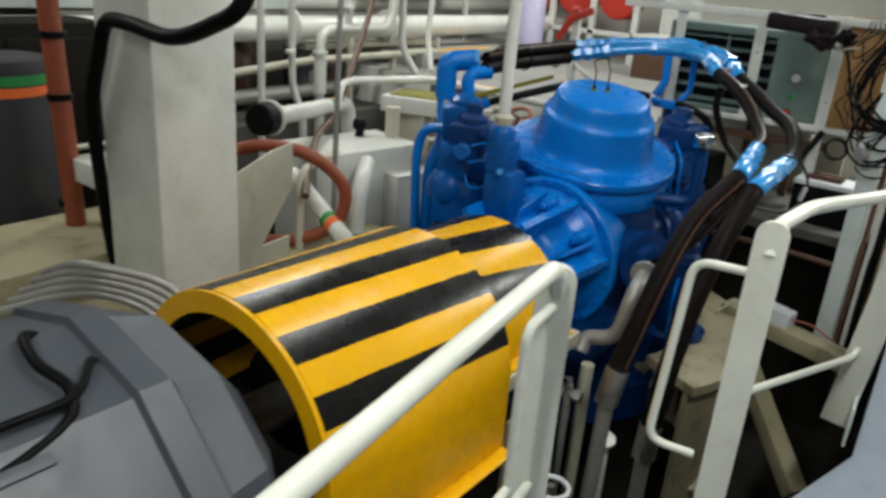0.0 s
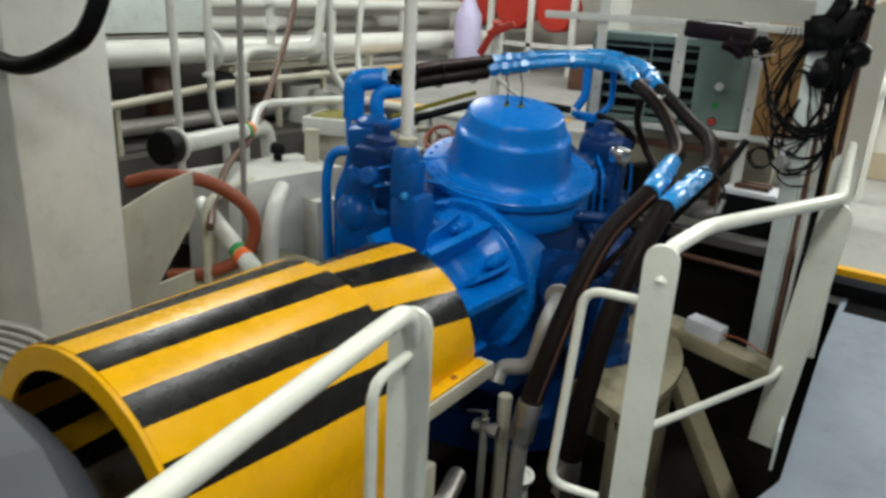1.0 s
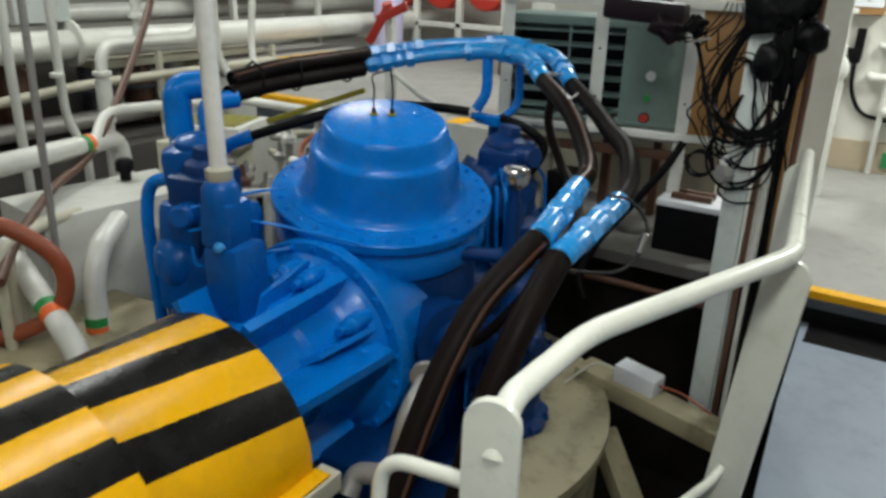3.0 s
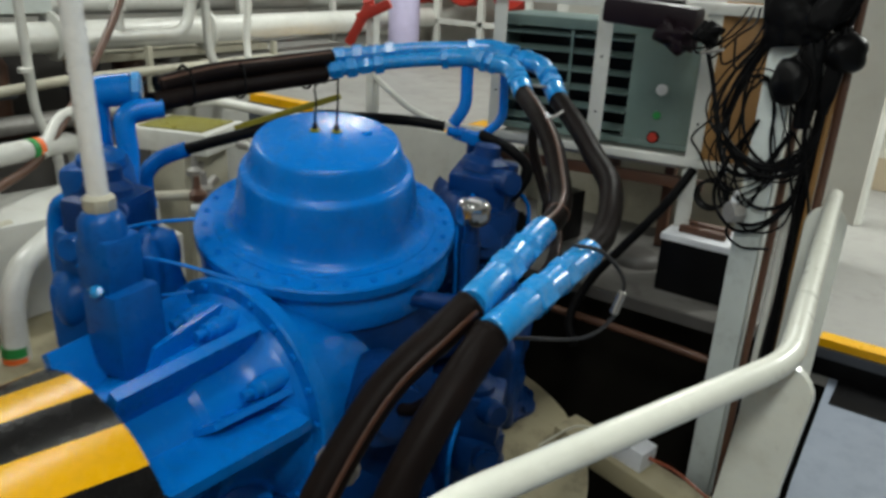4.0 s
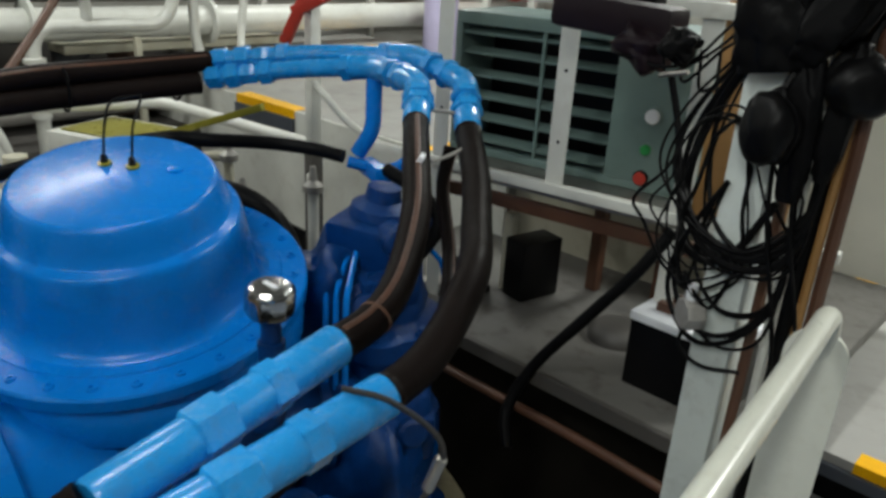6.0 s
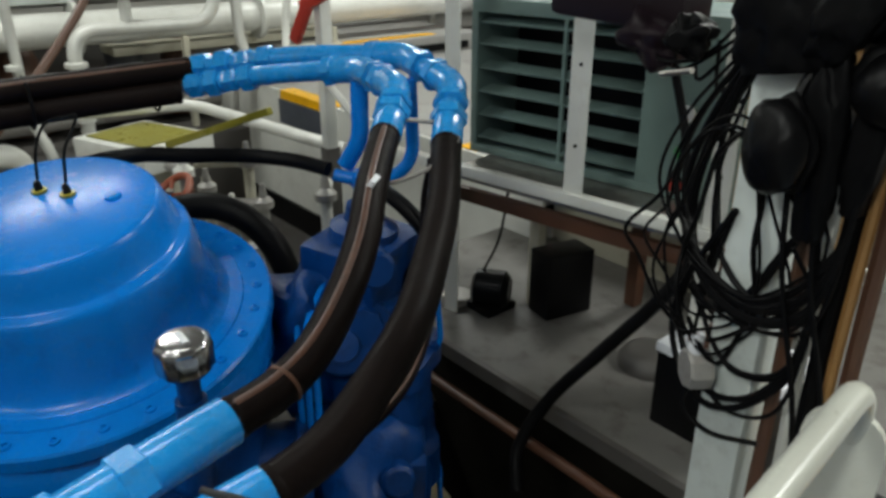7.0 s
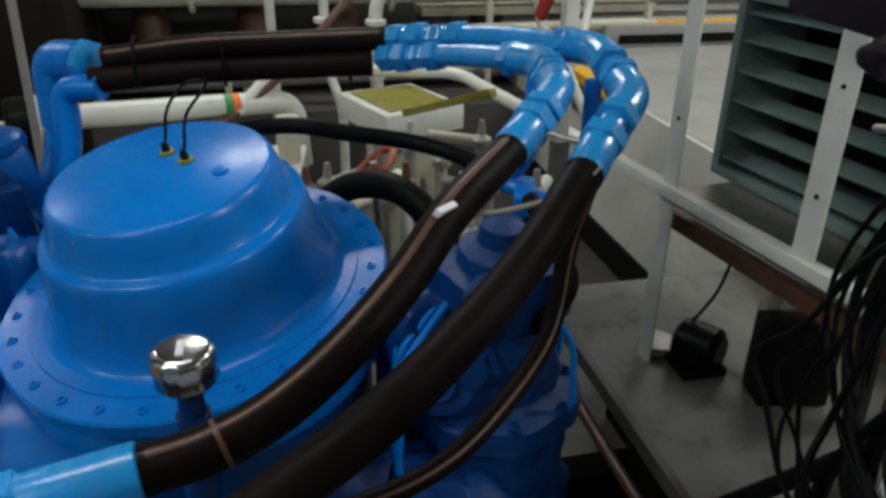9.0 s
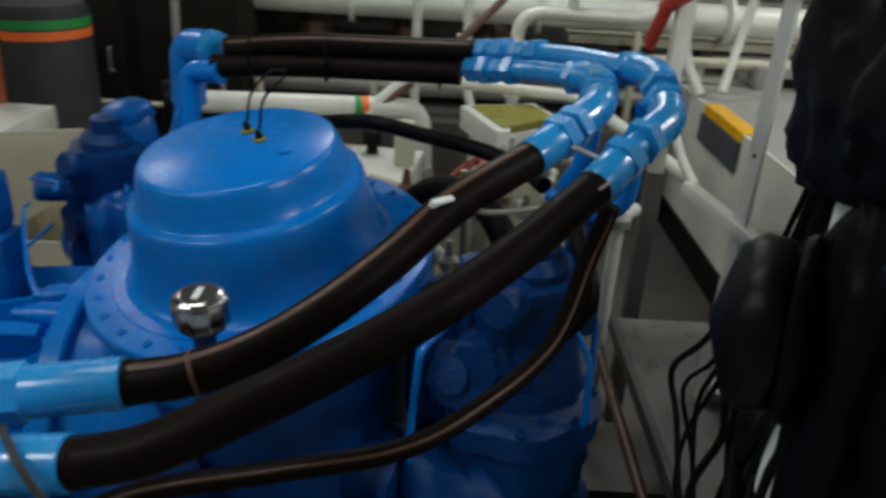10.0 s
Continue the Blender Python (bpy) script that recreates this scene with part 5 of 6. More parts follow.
CABLE_LINE = [(-2.86, 1.56, 0.06), (-2.82, 1.5, 0.5), (-2.70, 1.42, 0.96), (-2.57, 1.40, 1.23), (-2.49, 1.40, 1.36), (-2.30, 1.38, 1.375), (-2.02, 1.38, 1.355), (-1.80, 1.40, 1.42), (-1.66, 1.42, 1.51), (-1.64, 1.5, 1.75), (-1.75, 1.7, 2.3), (-1.8, 1.75, 3.28)]
hose("thick_cable", CABLE_LINE, 0.03, "thick black cable looped past the white column", CABLE)
op = thing("red_pipe", (-3.3, 1.6, 0), "orange-red painted vertical pipe with clamps", "pipe")
part("pipe", tube_bm(spline([(-3.40, 1.6, 2.2), (-3.38, 1.6, 1.3), (-3.34, 1.6, 0.6), (-3.30, 1.6, -0.2)]), 0.05, 14), ORANGE_RED, op)
for z in (0.35, 0.9, 1.2):
    part("clamp", lathe_bm((-3.36, 1.6, z), (0, 0, 1), [(0.06, 0), (0.06, 0.03)], 14), BLACK, op)
for i in range(5):
    hose("grey_cable", [(-2.6, 0.9 + 0.05 * i, 0.22 + 0.03 * i), (-2.3, 1.15, 0.33 + 0.03 * i), (-2.05, 1.3 + 0.02 * i, 0.22 + 0.025 * i), (-1.85, 1.15, 0.0)], 0.02, "thick grey power cable lying beside the motor", GREY_PIPE, group="power cables", category="cable")
wd = thing("machine_block", (-3.1, 1.5, -0.4), "white painted machine block with dark openings", "machine")
part("block", box_bm((-3.2, 1.3, 0.05), (0.7, 1.4, 0.4)), SEAT, wd, bevel=0.03)
part("beam", box_bm((-3.1, 1.75, 0.55), (0.5, 0.3, 0.12)), WHITE, wd, bevel=0.01)
part("recess", box_bm((-2.9, 1.85, 0.42), (0.3, 0.12, 0.14)), BLACK, wd)
# Block added to make the space beneath the pipes dark; covers and handles are invented.
mc = thing("dark_filler_block", (-4.95, 1.55, -0.3), "black block added for the dark space beneath white pipes", "machine casing")
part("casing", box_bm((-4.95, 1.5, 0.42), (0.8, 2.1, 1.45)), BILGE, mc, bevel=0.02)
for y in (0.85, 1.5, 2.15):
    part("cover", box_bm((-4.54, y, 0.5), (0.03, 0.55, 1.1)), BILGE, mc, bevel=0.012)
    part("handle", tube_bm(fillet([(-4.525, y + 0.2, 0.55), (-4.48, y + 0.2, 0.55), (-4.48, y + 0.2, 0.7), (-4.525, y + 0.2, 0.7)], 0.015), 0.007, 8), GREY_PIPE, mc)
part("grab_rail", cyl_bm((-4.42, 0.5, 0.36), (-4.42, 2.5, 0.36), 0.02, seg=12), CREAM, mc)
for y in (0.6, 1.55, 2.45):
    part("rail_post", cyl_bm((-4.42, y, -0.3), (-4.42, y, 0.75), 0.018, seg=10), GREY_PIPE, mc)
dr = thing("filter_drum", (-3.9, 1.7, 0.3), "dark grey drum with green and orange bands", "drum")
part("drum", lathe_bm((-3.95, 1.55, 0.3), (0, 0, 1), [(0.26, -1.4), (0.28, -1.38), (0.28, 0.7), (0.26, 0.74), (0, 0.75)], 28), DRUM_GREY, dr)
part("band", lathe_bm((-3.95, 1.55, 0.86), (0, 0, 1), [(0.283, 0), (0.283, 0.05)], 28), ORANGE, dr)
part("band", lathe_bm((-3.95, 1.55, 0.92), (0, 0, 1), [(0.283, 0), (0.283, 0.05)], 28), GREEN, dr)


def pipe(pts, r, material, label, flanges=(), bend=0.12, group="pipes", category="pipe"):
    p = thing("pipe", pts[0], label, category, group)
    part("tube", tube_bm(fillet(pts, bend), r, 16), material, p)
    for a, d in flanges:
        part("flange", lathe_bm(a, d, [(r * 1.25, 0), (r * 1.55, 0.003), (r * 1.55, 0.03), (r * 1.25, 0.033)], 18), material, p)
    return p


PW = "white gloss painted steel pipe"
bp = pipe([(-3.09, 2.7, 0.74), (-3.39, 3.51, 0.687), (-3.51, 3.78, 0.665), (-3.51, 3.8, 0.325)], 0.055, WHITE, "thick white painted pipe with green and orange band", bend=0.12)
part("mouth", lathe_bm((-3.045, 2.58, 0.747), (-0.33, 0.94, -0.06), [(0.085, 0), (0.095, 0.01), (0.1, 0.06), (0.1, 0.1), (0.06, 0.12), (0.0, 0.12)], 24), BLACK, bp, "black rubber pipe end")
part("collar", lathe_bm((-3.075, 2.68, 0.742), (-0.33, 0.94, -0.06), [(0.1, 0), (0.108, 0.005), (0.108, 0.02), (0.06, 0.03)], 24), WHITE, bp)
part("band", lathe_bm((-3.36, 3.44, 0.691), (-0.33, 0.94, -0.06), [(0.057, 0), (0.057, 0.035)], 20), GREEN, bp)
part("band", lathe_bm((-3.374, 3.475, 0.689), (-0.33, 0.94, -0.06), [(0.057, 0), (0.057, 0.035)], 20), ORANGE, bp)
pipe([(-3.35, 3.5, 0.66), (-3.5, 3.7, 0.83), (-3.4, 4.6, 0.80), (-2.4, 4.9, 0.72)], 0.03, WHITE, PW)
for pts, at, d in (([(-2.5, 2.85, -0.5), (-2.52, 2.88, 0.3), (-2.55, 2.95, 0.44), (-2.75, 3.2, 0.46)], (-2.513, 2.865, 0.04), (-0.03, 0.04, 1)), ([(-2.95, 2.75, 0.42), (-2.3, 2.62, 0.16), (-2.2, 2.6, 0.0)], (-2.46, 2.652, 0.224), (-0.92, 0.18, 0.36))):
    q = pipe(pts, 0.05, WHITE, "thick white painted pipe with colour bands", bend=0.1)
    d = Vector(d).normalized()
    part("band", lathe_bm(at, d, [(0.052, 0), (0.052, 0.05)], 20), ORANGE, q)
    part("band", lathe_bm(Vector(at) + d * 0.055, d, [(0.052, 0), (0.052, 0.04)], 20), GREEN, q)
for k in range(3):
    pipe([(-2.65 - 0.1 * k, 2.55 + 0.1 * k, -0.3), (-2.65 - 0.1 * k, 2.55 + 0.1 * k, 0.5), (-2.9, 2.9 + 0.1 * k, 0.5)], 0.025, CREAM, "small cream painted steel pipe")
pipe([(-4.4, 3.70, CEIL), (-4.4, 3.70, -0.3)], 0.03, WHITE, PW)
pipe([(-4.4, 4.0, CEIL), (-4.4, 4.02, 0.62), (-4.35, 4.1, 0.4), (-4.35, 4.1, -0.3)], 0.03, WHITE, PW, [((-4.4, 4.0, 0.9), (0, 0, 1))])
pipe([(-4.4, 4.33, 0.1), (-4.4, 4.33, 1.09), (-4.4, 5.2, 1.08), (-4.4, 5.3, 1.6), (-4.4, 5.3, CEIL)], 0.042, WHITE, PW, [((-4.4, 4.33, 0.88), (0, 0, 1))], bend=0.16)
solo("pipe_sleeve", lathe_bm((-4.4, 4.33, 0.55), (0, 0, 1), [(0.045, 0), (0.055, 0.005), (0.055, 0.3), (0.045, 0.305)], 18), WHITE, "thick white sleeve on an arched pipe", "pipe sleeve")
ld = thing("lagged_duct", (-5.2, 3.4, 1.36), "pale grey lagged air duct above the white pipes", "duct")
part("duct", box_bm((-5.25, 2.75, 1.52), (0.5, 3.6, 0.66)), POST_GREY, ld, bevel=0.03)
for y in (1.5, 2.8, 4.1):
    part("band", box_bm((-5.25, y, 1.52), (0.51, 0.04, 0.67)), GREY_PIPE, ld, bevel=0.008)
    part("hanger", cyl_bm((-5.2, y, 2.0), (-5.2, y, CEIL), 0.012, seg=8), GREY_PIPE, ld)
pipe([(-4.4, 4.66, 2.2), (-4.4, 4.66, 1.12)], 0.035, WHITE, PW, [((-4.4, 4.66, 1.25), (0, 0, 1)), ((-4.4, 4.66, 1.45), (0, 0, 1))])
pipe([(-4.4, 5.35, 2.2), (-4.4, 5.38, 0.9), (-4.3, 5.5, 0.66)], 0.035, WHITE, PW)
pipe([(-4.4, 5.9, 2.2), (-4.35, 5.7, 1.0), (-4.2, 5.6, 0.7)], 0.028, WHITE, PW)
pipe([(-5.0, -3.0, 1.05), (-5.0, 5.2, 1.03), (-5.0, 10.0, 1.03)], 0.11, WHITE, "thick white lagged pipe along the bulkhead", [((-5.0, 3.2, 1.05), (0, 1, 0)), ((-5.0, 4.5, 1.04), (0, 1, 0)), ((-5.0, 5.8, 1.03), (0, 1, 0))])
pipe([(-5.3, -3.0, 1.42), (-5.3, 10.0, 1.42)], 0.06, WHITE, PW)
pipe([(-4.75, 2.6, -0.3), (-4.75, 2.6, 0.62), (-4.7, 4.4, 0.78), (-4.7, 6.4, 0.8), (-4.7, 6.4, -0.3)], 0.035, CREAM, "cream painted steel pipe behind others")
pipe([(-5.1, 2.5, 0.42), (-5.1, 6.5, 0.45)], 0.07, GREY_PIPE, "grey pipe behind the white ones")
pipe([(-6.6, -3.0, 1.5), (-6.6, 10.0, 1.45)], 0.12, WHITE, "thick white lagged pipe along the bulkhead")
pipe([(-6.3, -3.0, 1.15), (-6.3, 10.0, 1.15)], 0.09, WHITE, PW)
for y in (2.9, 3.6, 4.2, 4.9, 5.3):
    s = thing("pump_set", (-5.35, y, 0.3), "brown and dark grey pump behind white pipes", "pump", "pumps behind pipes")
    part("body", lathe_bm((-5.35, y, 0.32), (0, 0, 1), [(0.16, 0), (0.16, 0.1), (0.12, 0.14), (0.13, 0.5), (0.09, 0.58), (0, 0.6)], 18), (BROWN_PIPE, MOTOR_GREY, BROWN_PIPE)[int(y * 10) % 3], s)
    part("flange", lathe_bm((-5.35, y, 0.60), (0, 0, 1), [(0.17, 0), (0.17, 0.03), (0.12, 0.032)], 18), MOTOR_GREY, s)
# The shade behind the pipes is in this side's dark colour.
slab("bulkhead_low", -5.9, -5.86, 1.0, 7.5, -0.2, 1.05, TANK_DARK, "tank side behind the pipes, coloured dark for shade", "wall")
for y, z in ((5.05, 0.85), (6.1, 0.75)):
    solo("cable_tray", box_bm((-5.2, y + 0.6, z), (0.3, 1.8, 0.06)), CREAM, "cream painted cable tray behind the pipes", "tray", group="cable trays", bevel=0.006)
hose("rust_hose", [(-4.05, 4.7, 3.25), (-4.0, 4.6, 2.2), (-3.85, 4.4, 1.5), (-3.6, 3.95, 1.0), (-3.35, 3.5, 0.66), (-3.1, 3.1, 0.58), (-2.75, 2.7, 0.5), (-2.55, 2.5, 0.42)], 0.022, "brown rubber hose hanging across the pipes", BROWN_PIPE)
hose("red_hose", [(-3.02, 2.36, 0.6), (-2.82, 2.44, 0.66), (-2.62, 2.56, 0.64), (-2.49, 2.68, 0.52), (-2.46, 2.72, 0.38), (-2.51, 2.68, 0.22), (-2.67, 2.56, 0.12), (-2.87, 2.46, 0.08)], 0.036, "orange-red rubber hose bent in an arc", ORANGE_RED)
solo("pipe_rod", cyl_bm((-2.62, 2.78, -0.1), (-2.66, 2.86, 2.4), 0.016, seg=10), GREY_PIPE, "thin grey upright conduit", "conduit")

tk = thing("oil_tank", (-3.02, 3.41, -0.66), "white painted steel oil tank with black topped filler", "tank")
part("shell", box_bm((-3.07, 3.36, 0.16), (0.5, 0.86, 0.7), turn(0, 0, -8)), WHITE, tk, bevel=0.012)
part("step", box_bm((-2.79, 3.61, 0.08), (0.3, 0.36, 0.54), turn(0, 0, -8)), WHITE, tk, bevel=0.012)
part("filler", lathe_bm((-3.17, 3.56, 0.51), (0, 0, 1), [(0.03, 0), (0.03, 0.05), (0.05, 0.055), (0.05, 0.1), (0.035, 0.12), (0, 0.12)], 16), BLACK, tk)
part("socket", cyl_bm((-3.02, 3.73, 0.44), (-3.02, 3.73, 0.72), 0.05, seg=14), CREAM, tk)
tr = thing("oil_tray", (-3.21, 4.24, 0.69), "white drip tray filled with olive yellow oil", "tray")
part("tray", box_bm((-3.21, 4.27, 0.67), (0.5, 0.42, 0.12), turn(0, 0, 20)), WHITE, tr, bevel=0.012)
part("oil", box_bm((-3.21, 4.27, 0.734), (0.40, 0.33, 0.006), turn(0, 0, 20)), OLIVE, tr)
part("leg", box_bm((-3.21, 4.27, -0.03), (0.3, 0.3, 1.3)), CREAM, tr, bevel=0.01)
solo("yellow_bar", box_bm((-2.45, 4.32, 0.90), (0.62, 0.03, 0.03), turn(0, -20, 22)), OLIVE, "slanting yellow painted bar", "bar", bevel=0.004)
random.seed(11)
for i in range(16):
    x, y = random.uniform(-3.0, -2.0), random.uniform(3.75, 4.55)
    h = random.uniform(0.35, 0.75)
    t = thing("valve", (x, y, -0.4), "small cream and grey pipe valve behind the gearbox", "valve", "small valves")
    part("pipe", tube_bm(fillet([(x, y, -0.4), (x, y, h), (x - 0.12, y + random.uniform(-0.2, 0.2), h)], 0.05), 0.024, 10), random.choice((CREAM, WHITE, GREY_PIPE)), t)
    part("bonnet", lathe_bm((x, y, h - 0.02), (0, 0, 1), [(0.045, 0), (0.045, 0.03), (0.02, 0.05), (0.012, 0.11), (0, 0.11)], 10), random.choice((GREY_PIPE, BROWN_PIPE, WHITE)), t)
slab("tank_top", -4.6, -1.75, 3.7, 5.48, -0.42, -0.3, TANK_DARK, "grey painted tank top behind the gearbox", "deck")
rh = thing("wheel_valve", (-2.17, 4.0, 0.76), "rusty red handwheel behind the cover", "handwheel")
part("rim", tube_bm([V(-2.17 + 0.09 * math.cos(a), 4.0 + 0.07 * math.sin(a), 0.76 + 0.06 * math.sin(a)) for a in [i * math.pi / 10 for i in range(21)]], 0.014, 8), ORANGE_RED, rh)
for a in (0.4, 2.5, 4.6):
    part("spoke", cyl_bm((-2.17, 4.0, 0.76), (-2.17 + 0.088 * math.cos(a), 4.0 + 0.068 * math.sin(a), 0.76 + 0.058 * math.sin(a)), 0.008, seg=8), ORANGE_RED, rh)
part("stem", cyl_bm((-2.17, 4.0, 0.78), (-2.2, 4.06, -0.3), 0.015, seg=8), STEEL, rh)
hose("suction_hose", [(-2.1, 3.75, 0.62), (-1.95, 3.9, 0.78), (-1.8, 4.05, 0.80), (-1.65, 4.15, 0.66), (-1.6, 4.2, 0.3)], 0.045, "black corrugated suction hose behind the cover", CABLE)

for y, x, z in ((6.3, -4.7, 0.95), (3.4, -4.75, 0.72), (5.6, -4.7, 0.8), (3.5, -5.1, 0.43), (5.9, -5.1, 0.45), (5.2, -4.9, 0.95)):
    solo("pipe_stand", box_bm((x, y, (z + 0.3) / 2 - 0.01), (0.05, 0.04, z - 0.3)), CREAM, "cream painted steel pipe stand", "pipe stand", group="pipe stands", bevel=0.003)
# white rail and red fire gear on the rear deck
fr = thing("guard_rail", (-2.2, 5.0, 0.3), "white painted guard rail with sloping tube", "guard rail")
part("post", box_bm((-2.2, 4.70, 1.11), (0.05, 0.05, 0.62)), WHITE, fr, bevel=0.004)
part("tube", tube_bm(fillet([(-2.19, 4.70, 1.08), (-1.95, 4.70, 0.94), (-1.78, 4.71, 0.90)], 0.1), 0.016, 10), WHITE, fr)
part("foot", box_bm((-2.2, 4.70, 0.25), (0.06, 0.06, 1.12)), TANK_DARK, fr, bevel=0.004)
rv = thing("red_valve", (-2.1, 4.55, 1.36), "red painted lever valve above the pipe bend", "valve")
part("lever", box_bm((-2.24, 4.64, 1.34), (0.05, 0.03, 0.24), turn(0, 30, 15)), RED, rv, bevel=0.01)
part("lever", box_bm((-2.16, 4.66, 1.41), (0.05, 0.03, 0.2), turn(0, 65, 15)), RED, rv, bevel=0.01)
part("stem", cyl_bm((-2.2, 4.69, 1.40), (-2.2, 4.66, 1.46), 0.03, seg=12), RED, rv)
fb = thing("fire_box", (-4.4, 9.2, 0.65), "white framed stand holding red fire hose reels", "fire equipment")
part("frame", box_bm((-4.6, 9.0, 1.0), (1.9, 0.06, 0.06)), WHITE, fb, bevel=0.006)
for x in (-5.5, -4.9, -4.3, -3.7):
    part("post", box_bm((x, 9.0, 1.4), (0.08, 0.06, 1.5)), WHITE, fb, bevel=0.006)
for x in (-5.2, -4.6, -4.0):
    part("reel", lathe_bm((x, 9.05, 1.45), (0, 1, 0), [(0.26, 0), (0.28, 0.03), (0.1, 0.05), (0.1, 0.2), (0.28, 0.22), (0.26, 0.25)], 28), RED, fb)
solo("orange_case", box_bm((-5.7, 7.4, 1.58), (0.3, 0.7, 0.22)), ORANGE, "orange plastic rescue case on a shelf", "case", bevel=0.02)
solo("violet_bottle", lathe_bm((-4.6, 8.0, 0.65), (0, 0, 1), [(0.14, 0), (0.16, 0.02), (0.16, 0.7), (0.08, 0.85), (0.06, 0.95), (0, 0.95)], 20), PURPLE, "pale violet plastic drum on the rear deck", "drum")
wk = thing("workbench", (-6.0, 7.4, 0.65), "white painted steel workbench by the pipes", "bench")
part("top", box_bm((-5.9, 7.4, 1.45), (0.6, 1.5, 0.05)), WHITE, wk, bevel=0.006)
for y in (6.75, 8.05):
    part("leg", box_bm((-5.65, y, 1.05), (0.06, 0.06, 0.78)), WHITE, wk, bevel=0.004)
gb = thing("grey_step", (-5.3, 6.85, 0.65), "grey painted raised steel platform with a dark foot recess", "platform")
part("case", box_bm(*span(-6.0, -4.6, 5.95, 7.75, 0.65, 0.80)), DECK_GREY, gb, bevel=0.015)
# Black strip on the face stands for the shade in the recess.
part("slot", box_bm(*span(-4.602, -4.588, 6.05, 7.6, 0.675, 0.735)), BLACK, gb)
part("yellow_edge", box_bm(*span(-4.78, -4.66, 6.3, 7.3, 0.80, 0.804)), YELLOW, gb, "yellow painted edge strip")
tb = thing("wooden_bench", (-2.2, 7.8, 0.65), "brown wooden chest with white top on the rear deck", "chest")
part("chest", box_bm((-2.7, 8.1, 0.86), (0.9, 0.5, 0.42)), BROWN_PIPE, tb, bevel=0.012)
part("top", box_bm((-2.7, 8.1, 1.09), (0.96, 0.56, 0.05)), WHITE, tb, bevel=0.008)
solo("white_cupboard", box_bm((-2.9, 9.3, 1.4), (1.0, 0.5, 1.5)), WHITE, "white painted steel cupboard at the far end", "cupboard", bevel=0.015)

# ---- gear on the north bulkhead ----
sg = thing("escape_sign", (0.48, 8.37, 0.2), "green low level escape sign with white marks", "sign")
part("plate", box_bm((0.50, 8.362, 0.22), (0.40, 0.014, 0.13)), SIGN_GREEN, sg, bevel=0.002)
part("mark", box_bm((0.40, 8.353, 0.22), (0.06, 0.004, 0.07)), PAPER, sg)
part("mark", box_bm((0.55, 8.353, 0.22), (0.14, 0.004, 0.022)), PAPER, sg)
sb = thing("safety_sign", (0.4, 8.37, 1.5), "white safety sign with blue discs and yellow triangle", "sign")
part("plate", box_bm((0.45, 8.39, 1.50), (0.52, 0.012, 0.46)), PAPER, sb, bevel=0.002)
for x in (0.30, 0.50):
    part("disc", lathe_bm((x, 8.383, 1.40), (0, -1, 0), [(0.085, 0), (0.085, 0.004), (0, 0.004)], 24), SIGN_BLUE, sb)
    part("mark", box_bm((x, 8.378, 1.40), (0.025, 0.004, 0.09)), PAPER, sb)
bm = B()
add_prism(bm, [(0.22, 8.383, 1.55), (0.40, 8.383, 1.55), (0.31, 8.383, 1.70)], (0, -0.004, 0))
part("triangle", bm, YELLOW, sb)
gv = thing("fire_valve", (0.0, 7.3, 0.1), "white painted fire valve with brown cap", "valve")
part("stand", tube_bm(fillet([(-0.10, 7.3, 0.1), (-0.10, 7.3, 1.02), (-0.12, 6.85, 1.08)], 0.15), 0.07, 16), WHITE, gv)
part("body", lathe_bm((-0.10, 6.95, 1.08), (-0.1, -1, 0.05), [(0.1, 0), (0.12, 0.03), (0.12, 0.12), (0.08, 0.16), (0.08, 0.2)], 20), WHITE, gv)
part("cap", lathe_bm((-0.12, 6.76, 1.09), (-0.1, -1, 0.05), [(0.075, 0), (0.08, 0.01), (0.08, 0.06), (0.03, 0.08), (0, 0.08)], 8), WOOD, gv)
part("bonnet", lathe_bm((-0.10, 6.9, 1.14), (0, 0, 1), [(0.08, 0), (0.08, 0.1), (0.04, 0.14), (0.03, 0.3), (0.1, 0.31), (0.1, 0.34), (0, 0.34)], 16), WHITE, gv)
sp = thing("valve_key", (-0.1, 8.36, 0.5), "black steel valve key hanging on the bulkhead", "tool")
part("bar", cyl_bm((-0.14, 8.37, 0.50), (-0.10, 8.37, 1.0), 0.014, seg=10), BLACK, sp)
part("head", box_bm((-0.14, 8.37, 0.47), (0.05, 0.05, 0.08)), BLACK, sp, bevel=0.006)
part("hook", box_bm((-0.08, 8.37, 1.06), (0.12, 0.05, 0.12)), BLACK, sp, bevel=0.01)
for z, x0, r in ((0.90, 0.08, 0.035), (0.63, 0.24, 0.045), (1.15, 0.12, 0.028)):
    pipe([(x0, 8.40, z), (x0, 8.32, z), (2.6, 8.32, z)], r, WHITE, "white painted pipe along the bulkhead", [((0.42, 8.32, z), (1, 0, 0)), ((0.9, 8.32, z), (1, 0, 0))], bend=0.05)
pipe([(0.22, 8.33, 0.1), (0.22, 8.33, 2.4)], 0.024, WHITE, "white painted upright pipe on the bulkhead")
pipe([(-0.06, 8.37, 1.25), (-0.05, 8.37, 0.78), (0.06, 8.37, 0.58), (0.62, 8.37, 0.50), (2.4, 8.37, 0.46)], 0.017, BLACK, "black conduit bent along the bulkhead", bend=0.1)
solo("switch_strip", box_bm((-0.05, 8.375, 1.16), (0.07, 0.05, 0.24)), BLACK, "black switch strip on the bulkhead", "switch", bevel=0.006)
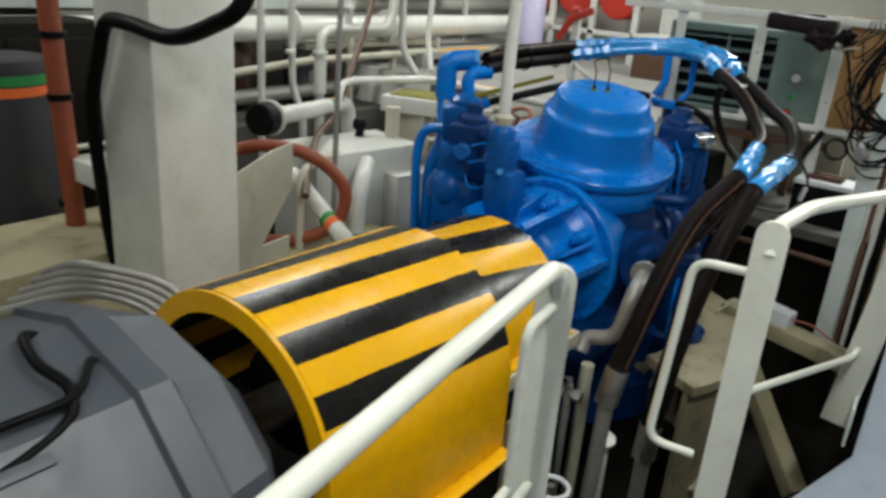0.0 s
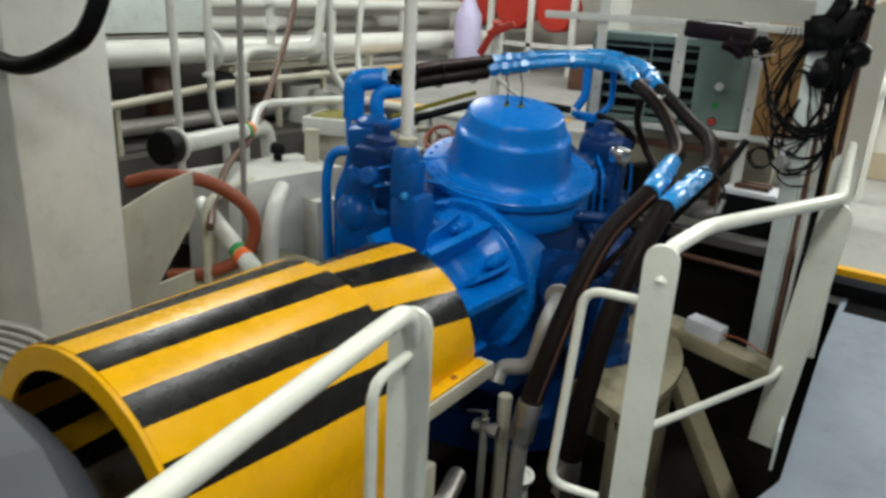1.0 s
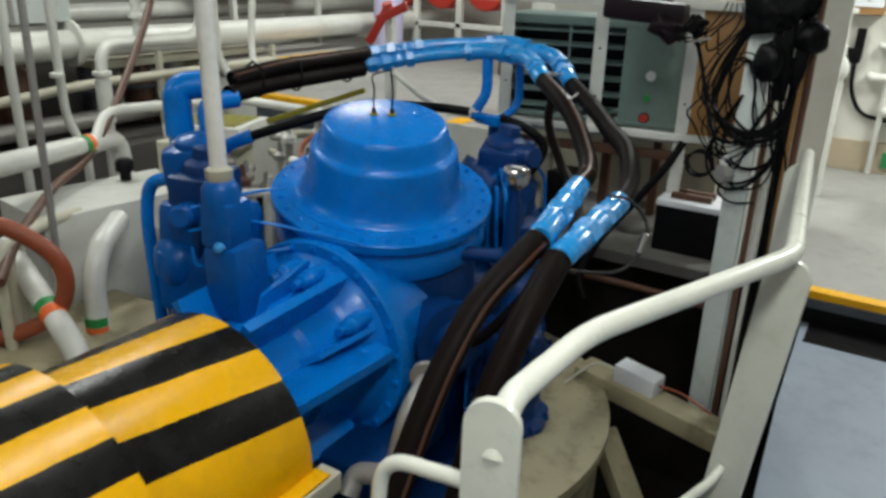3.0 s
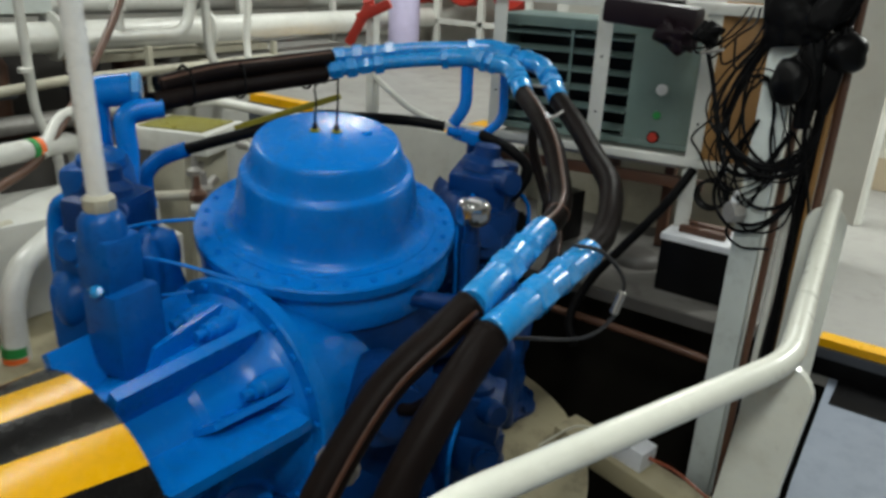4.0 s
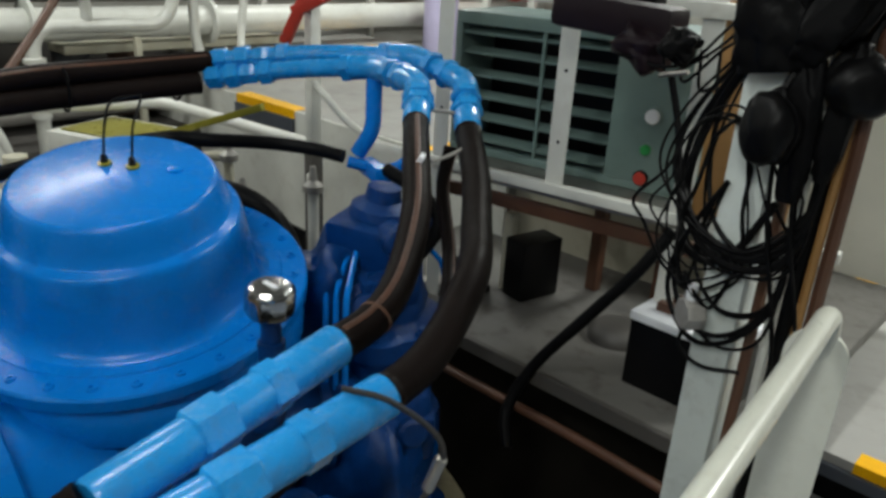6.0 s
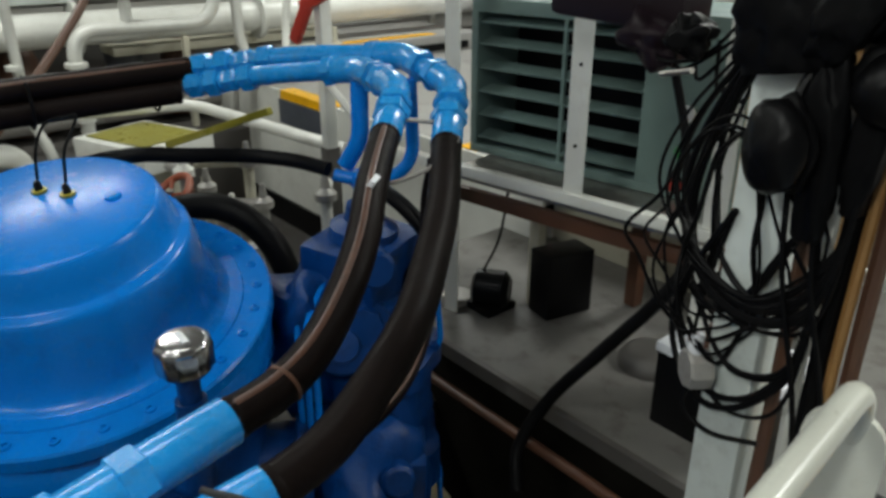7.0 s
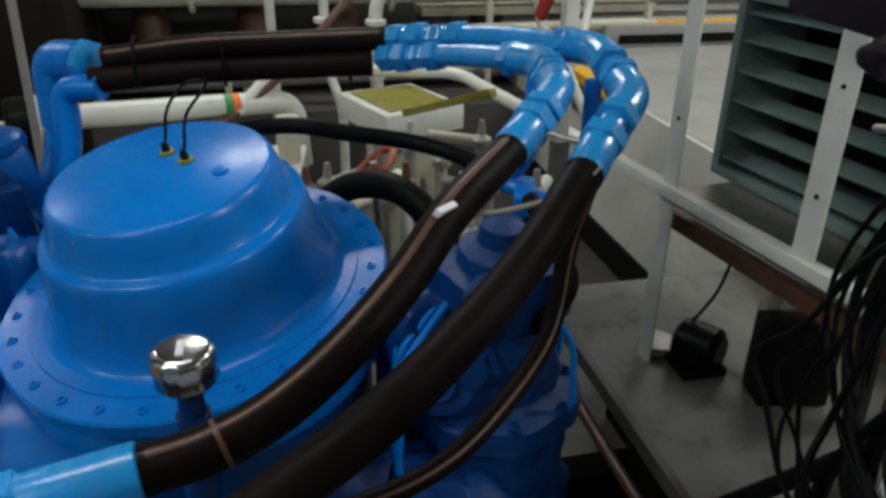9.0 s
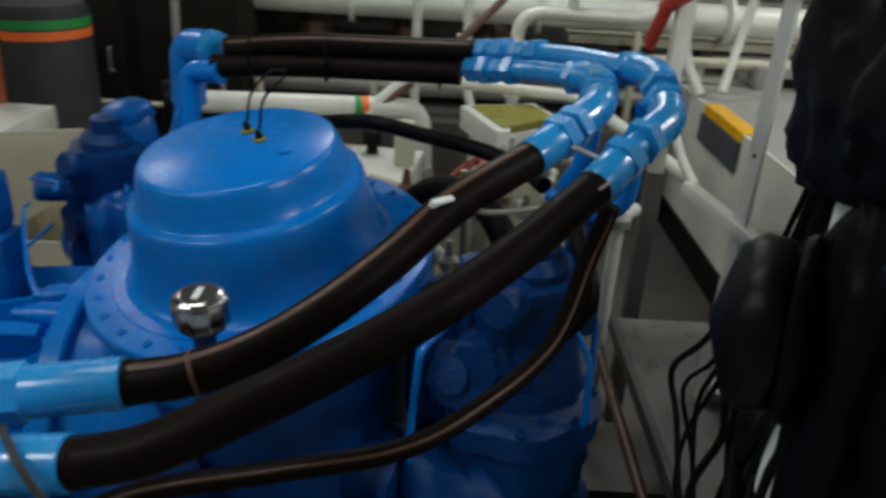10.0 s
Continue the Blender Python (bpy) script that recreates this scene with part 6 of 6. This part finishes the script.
for x in (0.36, 0.72):
    t = thing("bulkhead_valve", (x, 8.25, 0.63), "white painted stop valve on a bulkhead pipe", "valve", "bulkhead valves")
    part("body", lathe_bm((x, 8.32, 0.63), (0, -1, 0.2), [(0.07, 0), (0.09, 0.03), (0.06, 0.08), (0.02, 0.1), (0.02, 0.16), (0, 0.16)], 14), WHITE, t)
    part("handwheel", tube_bm([V(x + 0.07 * math.cos(a), 8.15, 0.665 + 0.07 * math.sin(a)) for a in [i * math.pi / 10 for i in range(21)]], 0.011, 8), WHITE, t)
wb = thing("wall_box", (0.36, 8.3, 0.95), "white painted equipment box on the bulkhead", "box")
part("case", box_bm((0.37, 8.33, 1.03), (0.26, 0.13, 0.17)), WHITE, wb, bevel=0.01)
part("latch", box_bm((0.28, 8.262, 1.03), (0.02, 0.012, 0.05)), GREY_PIPE, wb)
gbx = thing("gauge_box", (-0.1, 8.3, 1.5), "brown wooden box with a pale gauge card", "gauge")
part("box", box_bm((-0.12, 8.34, 1.56), (0.40, 0.1, 0.34)), WOOD, gbx, bevel=0.008)
part("card", box_bm((-0.04, 8.285, 1.57), (0.22, 0.012, 0.24)), PAPER, gbx)
part("mark", box_bm((-0.04, 8.277, 1.55), (0.012, 0.004, 0.12)), MOTOR_GREY, gbx)
part("mark", box_bm((-0.04, 8.277, 1.60), (0.12, 0.004, 0.012)), MOTOR_GREY, gbx)
lk = thing("pale_duct", (-0.4, 8.2, 0.1), "pale grey tall steel duct beside the bulkhead", "duct")
part("duct", box_bm((-0.44, 8.2, 1.7), (0.16, 0.3, 3.2)), POST_GREY, lk, bevel=0.01)
part("seam", box_bm((-0.44, 8.046, 1.7), (0.02, 0.012, 3.0)), GREY_PIPE, lk)

# Made-up cabinet block that keeps the far left background dark.
sw = thing("dark_backdrop", (-5.4, 0.4, -1.1), "dark grey block added to darken the background beyond the motor", "cabinet")
part("case", box_bm((-5.5, 0.3, 0.8), (0.6, 4.4, 3.8)), TANK_DARK, sw, bevel=0.02)
for y in (-1.4, -0.6, 0.2, 1.0, 1.8):
    part("door", box_bm((-5.19, y, 1.1), (0.02, 0.74, 2.4)), TANK_DARK, sw, bevel=0.006)

# steel valve and pipe end below the hanging hoses
dv = thing("drain_valve", (-0.799, 2.457, -0.6), "bare steel drain valve below the hanging hoses", "valve")
part("body", lathe_bm((-0.799 - 0.05, 2.457, -0.05), (1, 0.1, 0), [(0.022, 0), (0.03, 0.004), (0.03, 0.03), (0.02, 0.035), (0.024, 0.05), (0.024, 0.075), (0.03, 0.08), (0.03, 0.11), (0.0, 0.112)], 6), STEEL, dv)
part("stem", cyl_bm((-0.799, 2.457, -0.6), (-0.799, 2.457, -0.03), 0.017, seg=12), GREY_PIPE, dv)
part("nut", lathe_bm((-0.799, 2.457, -0.02), (0, 0, 1), [(0.02, 0), (0.02, 0.018), (0.012, 0.02), (0.012, 0.04), (0, 0.042)], 6), STEEL, dv)
part("lever", box_bm((-0.799 - 0.03, 2.457 - 0.01, 0.025), (0.09, 0.016, 0.005), turn(0, -8, 15)), STEEL, dv, bevel=0.002)
pe = thing("pipe_end", (-0.581, 2.417, -0.6), "white flanged pipe end standing in the pit", "pipe")
part("pipe", cyl_bm((-0.581, 2.417, -0.7), (-0.581, 2.417, -0.16), 0.024, seg=16), WHITE, pe)
part("flange", lathe_bm((-0.581, 2.417, -0.17), (0.1, -0.3, 1), [(0.044, 0), (0.046, 0.004), (0.046, 0.016), (0.03, 0.018), (0.026, 0.012), (0, 0.012)], 24), WHITE, pe)
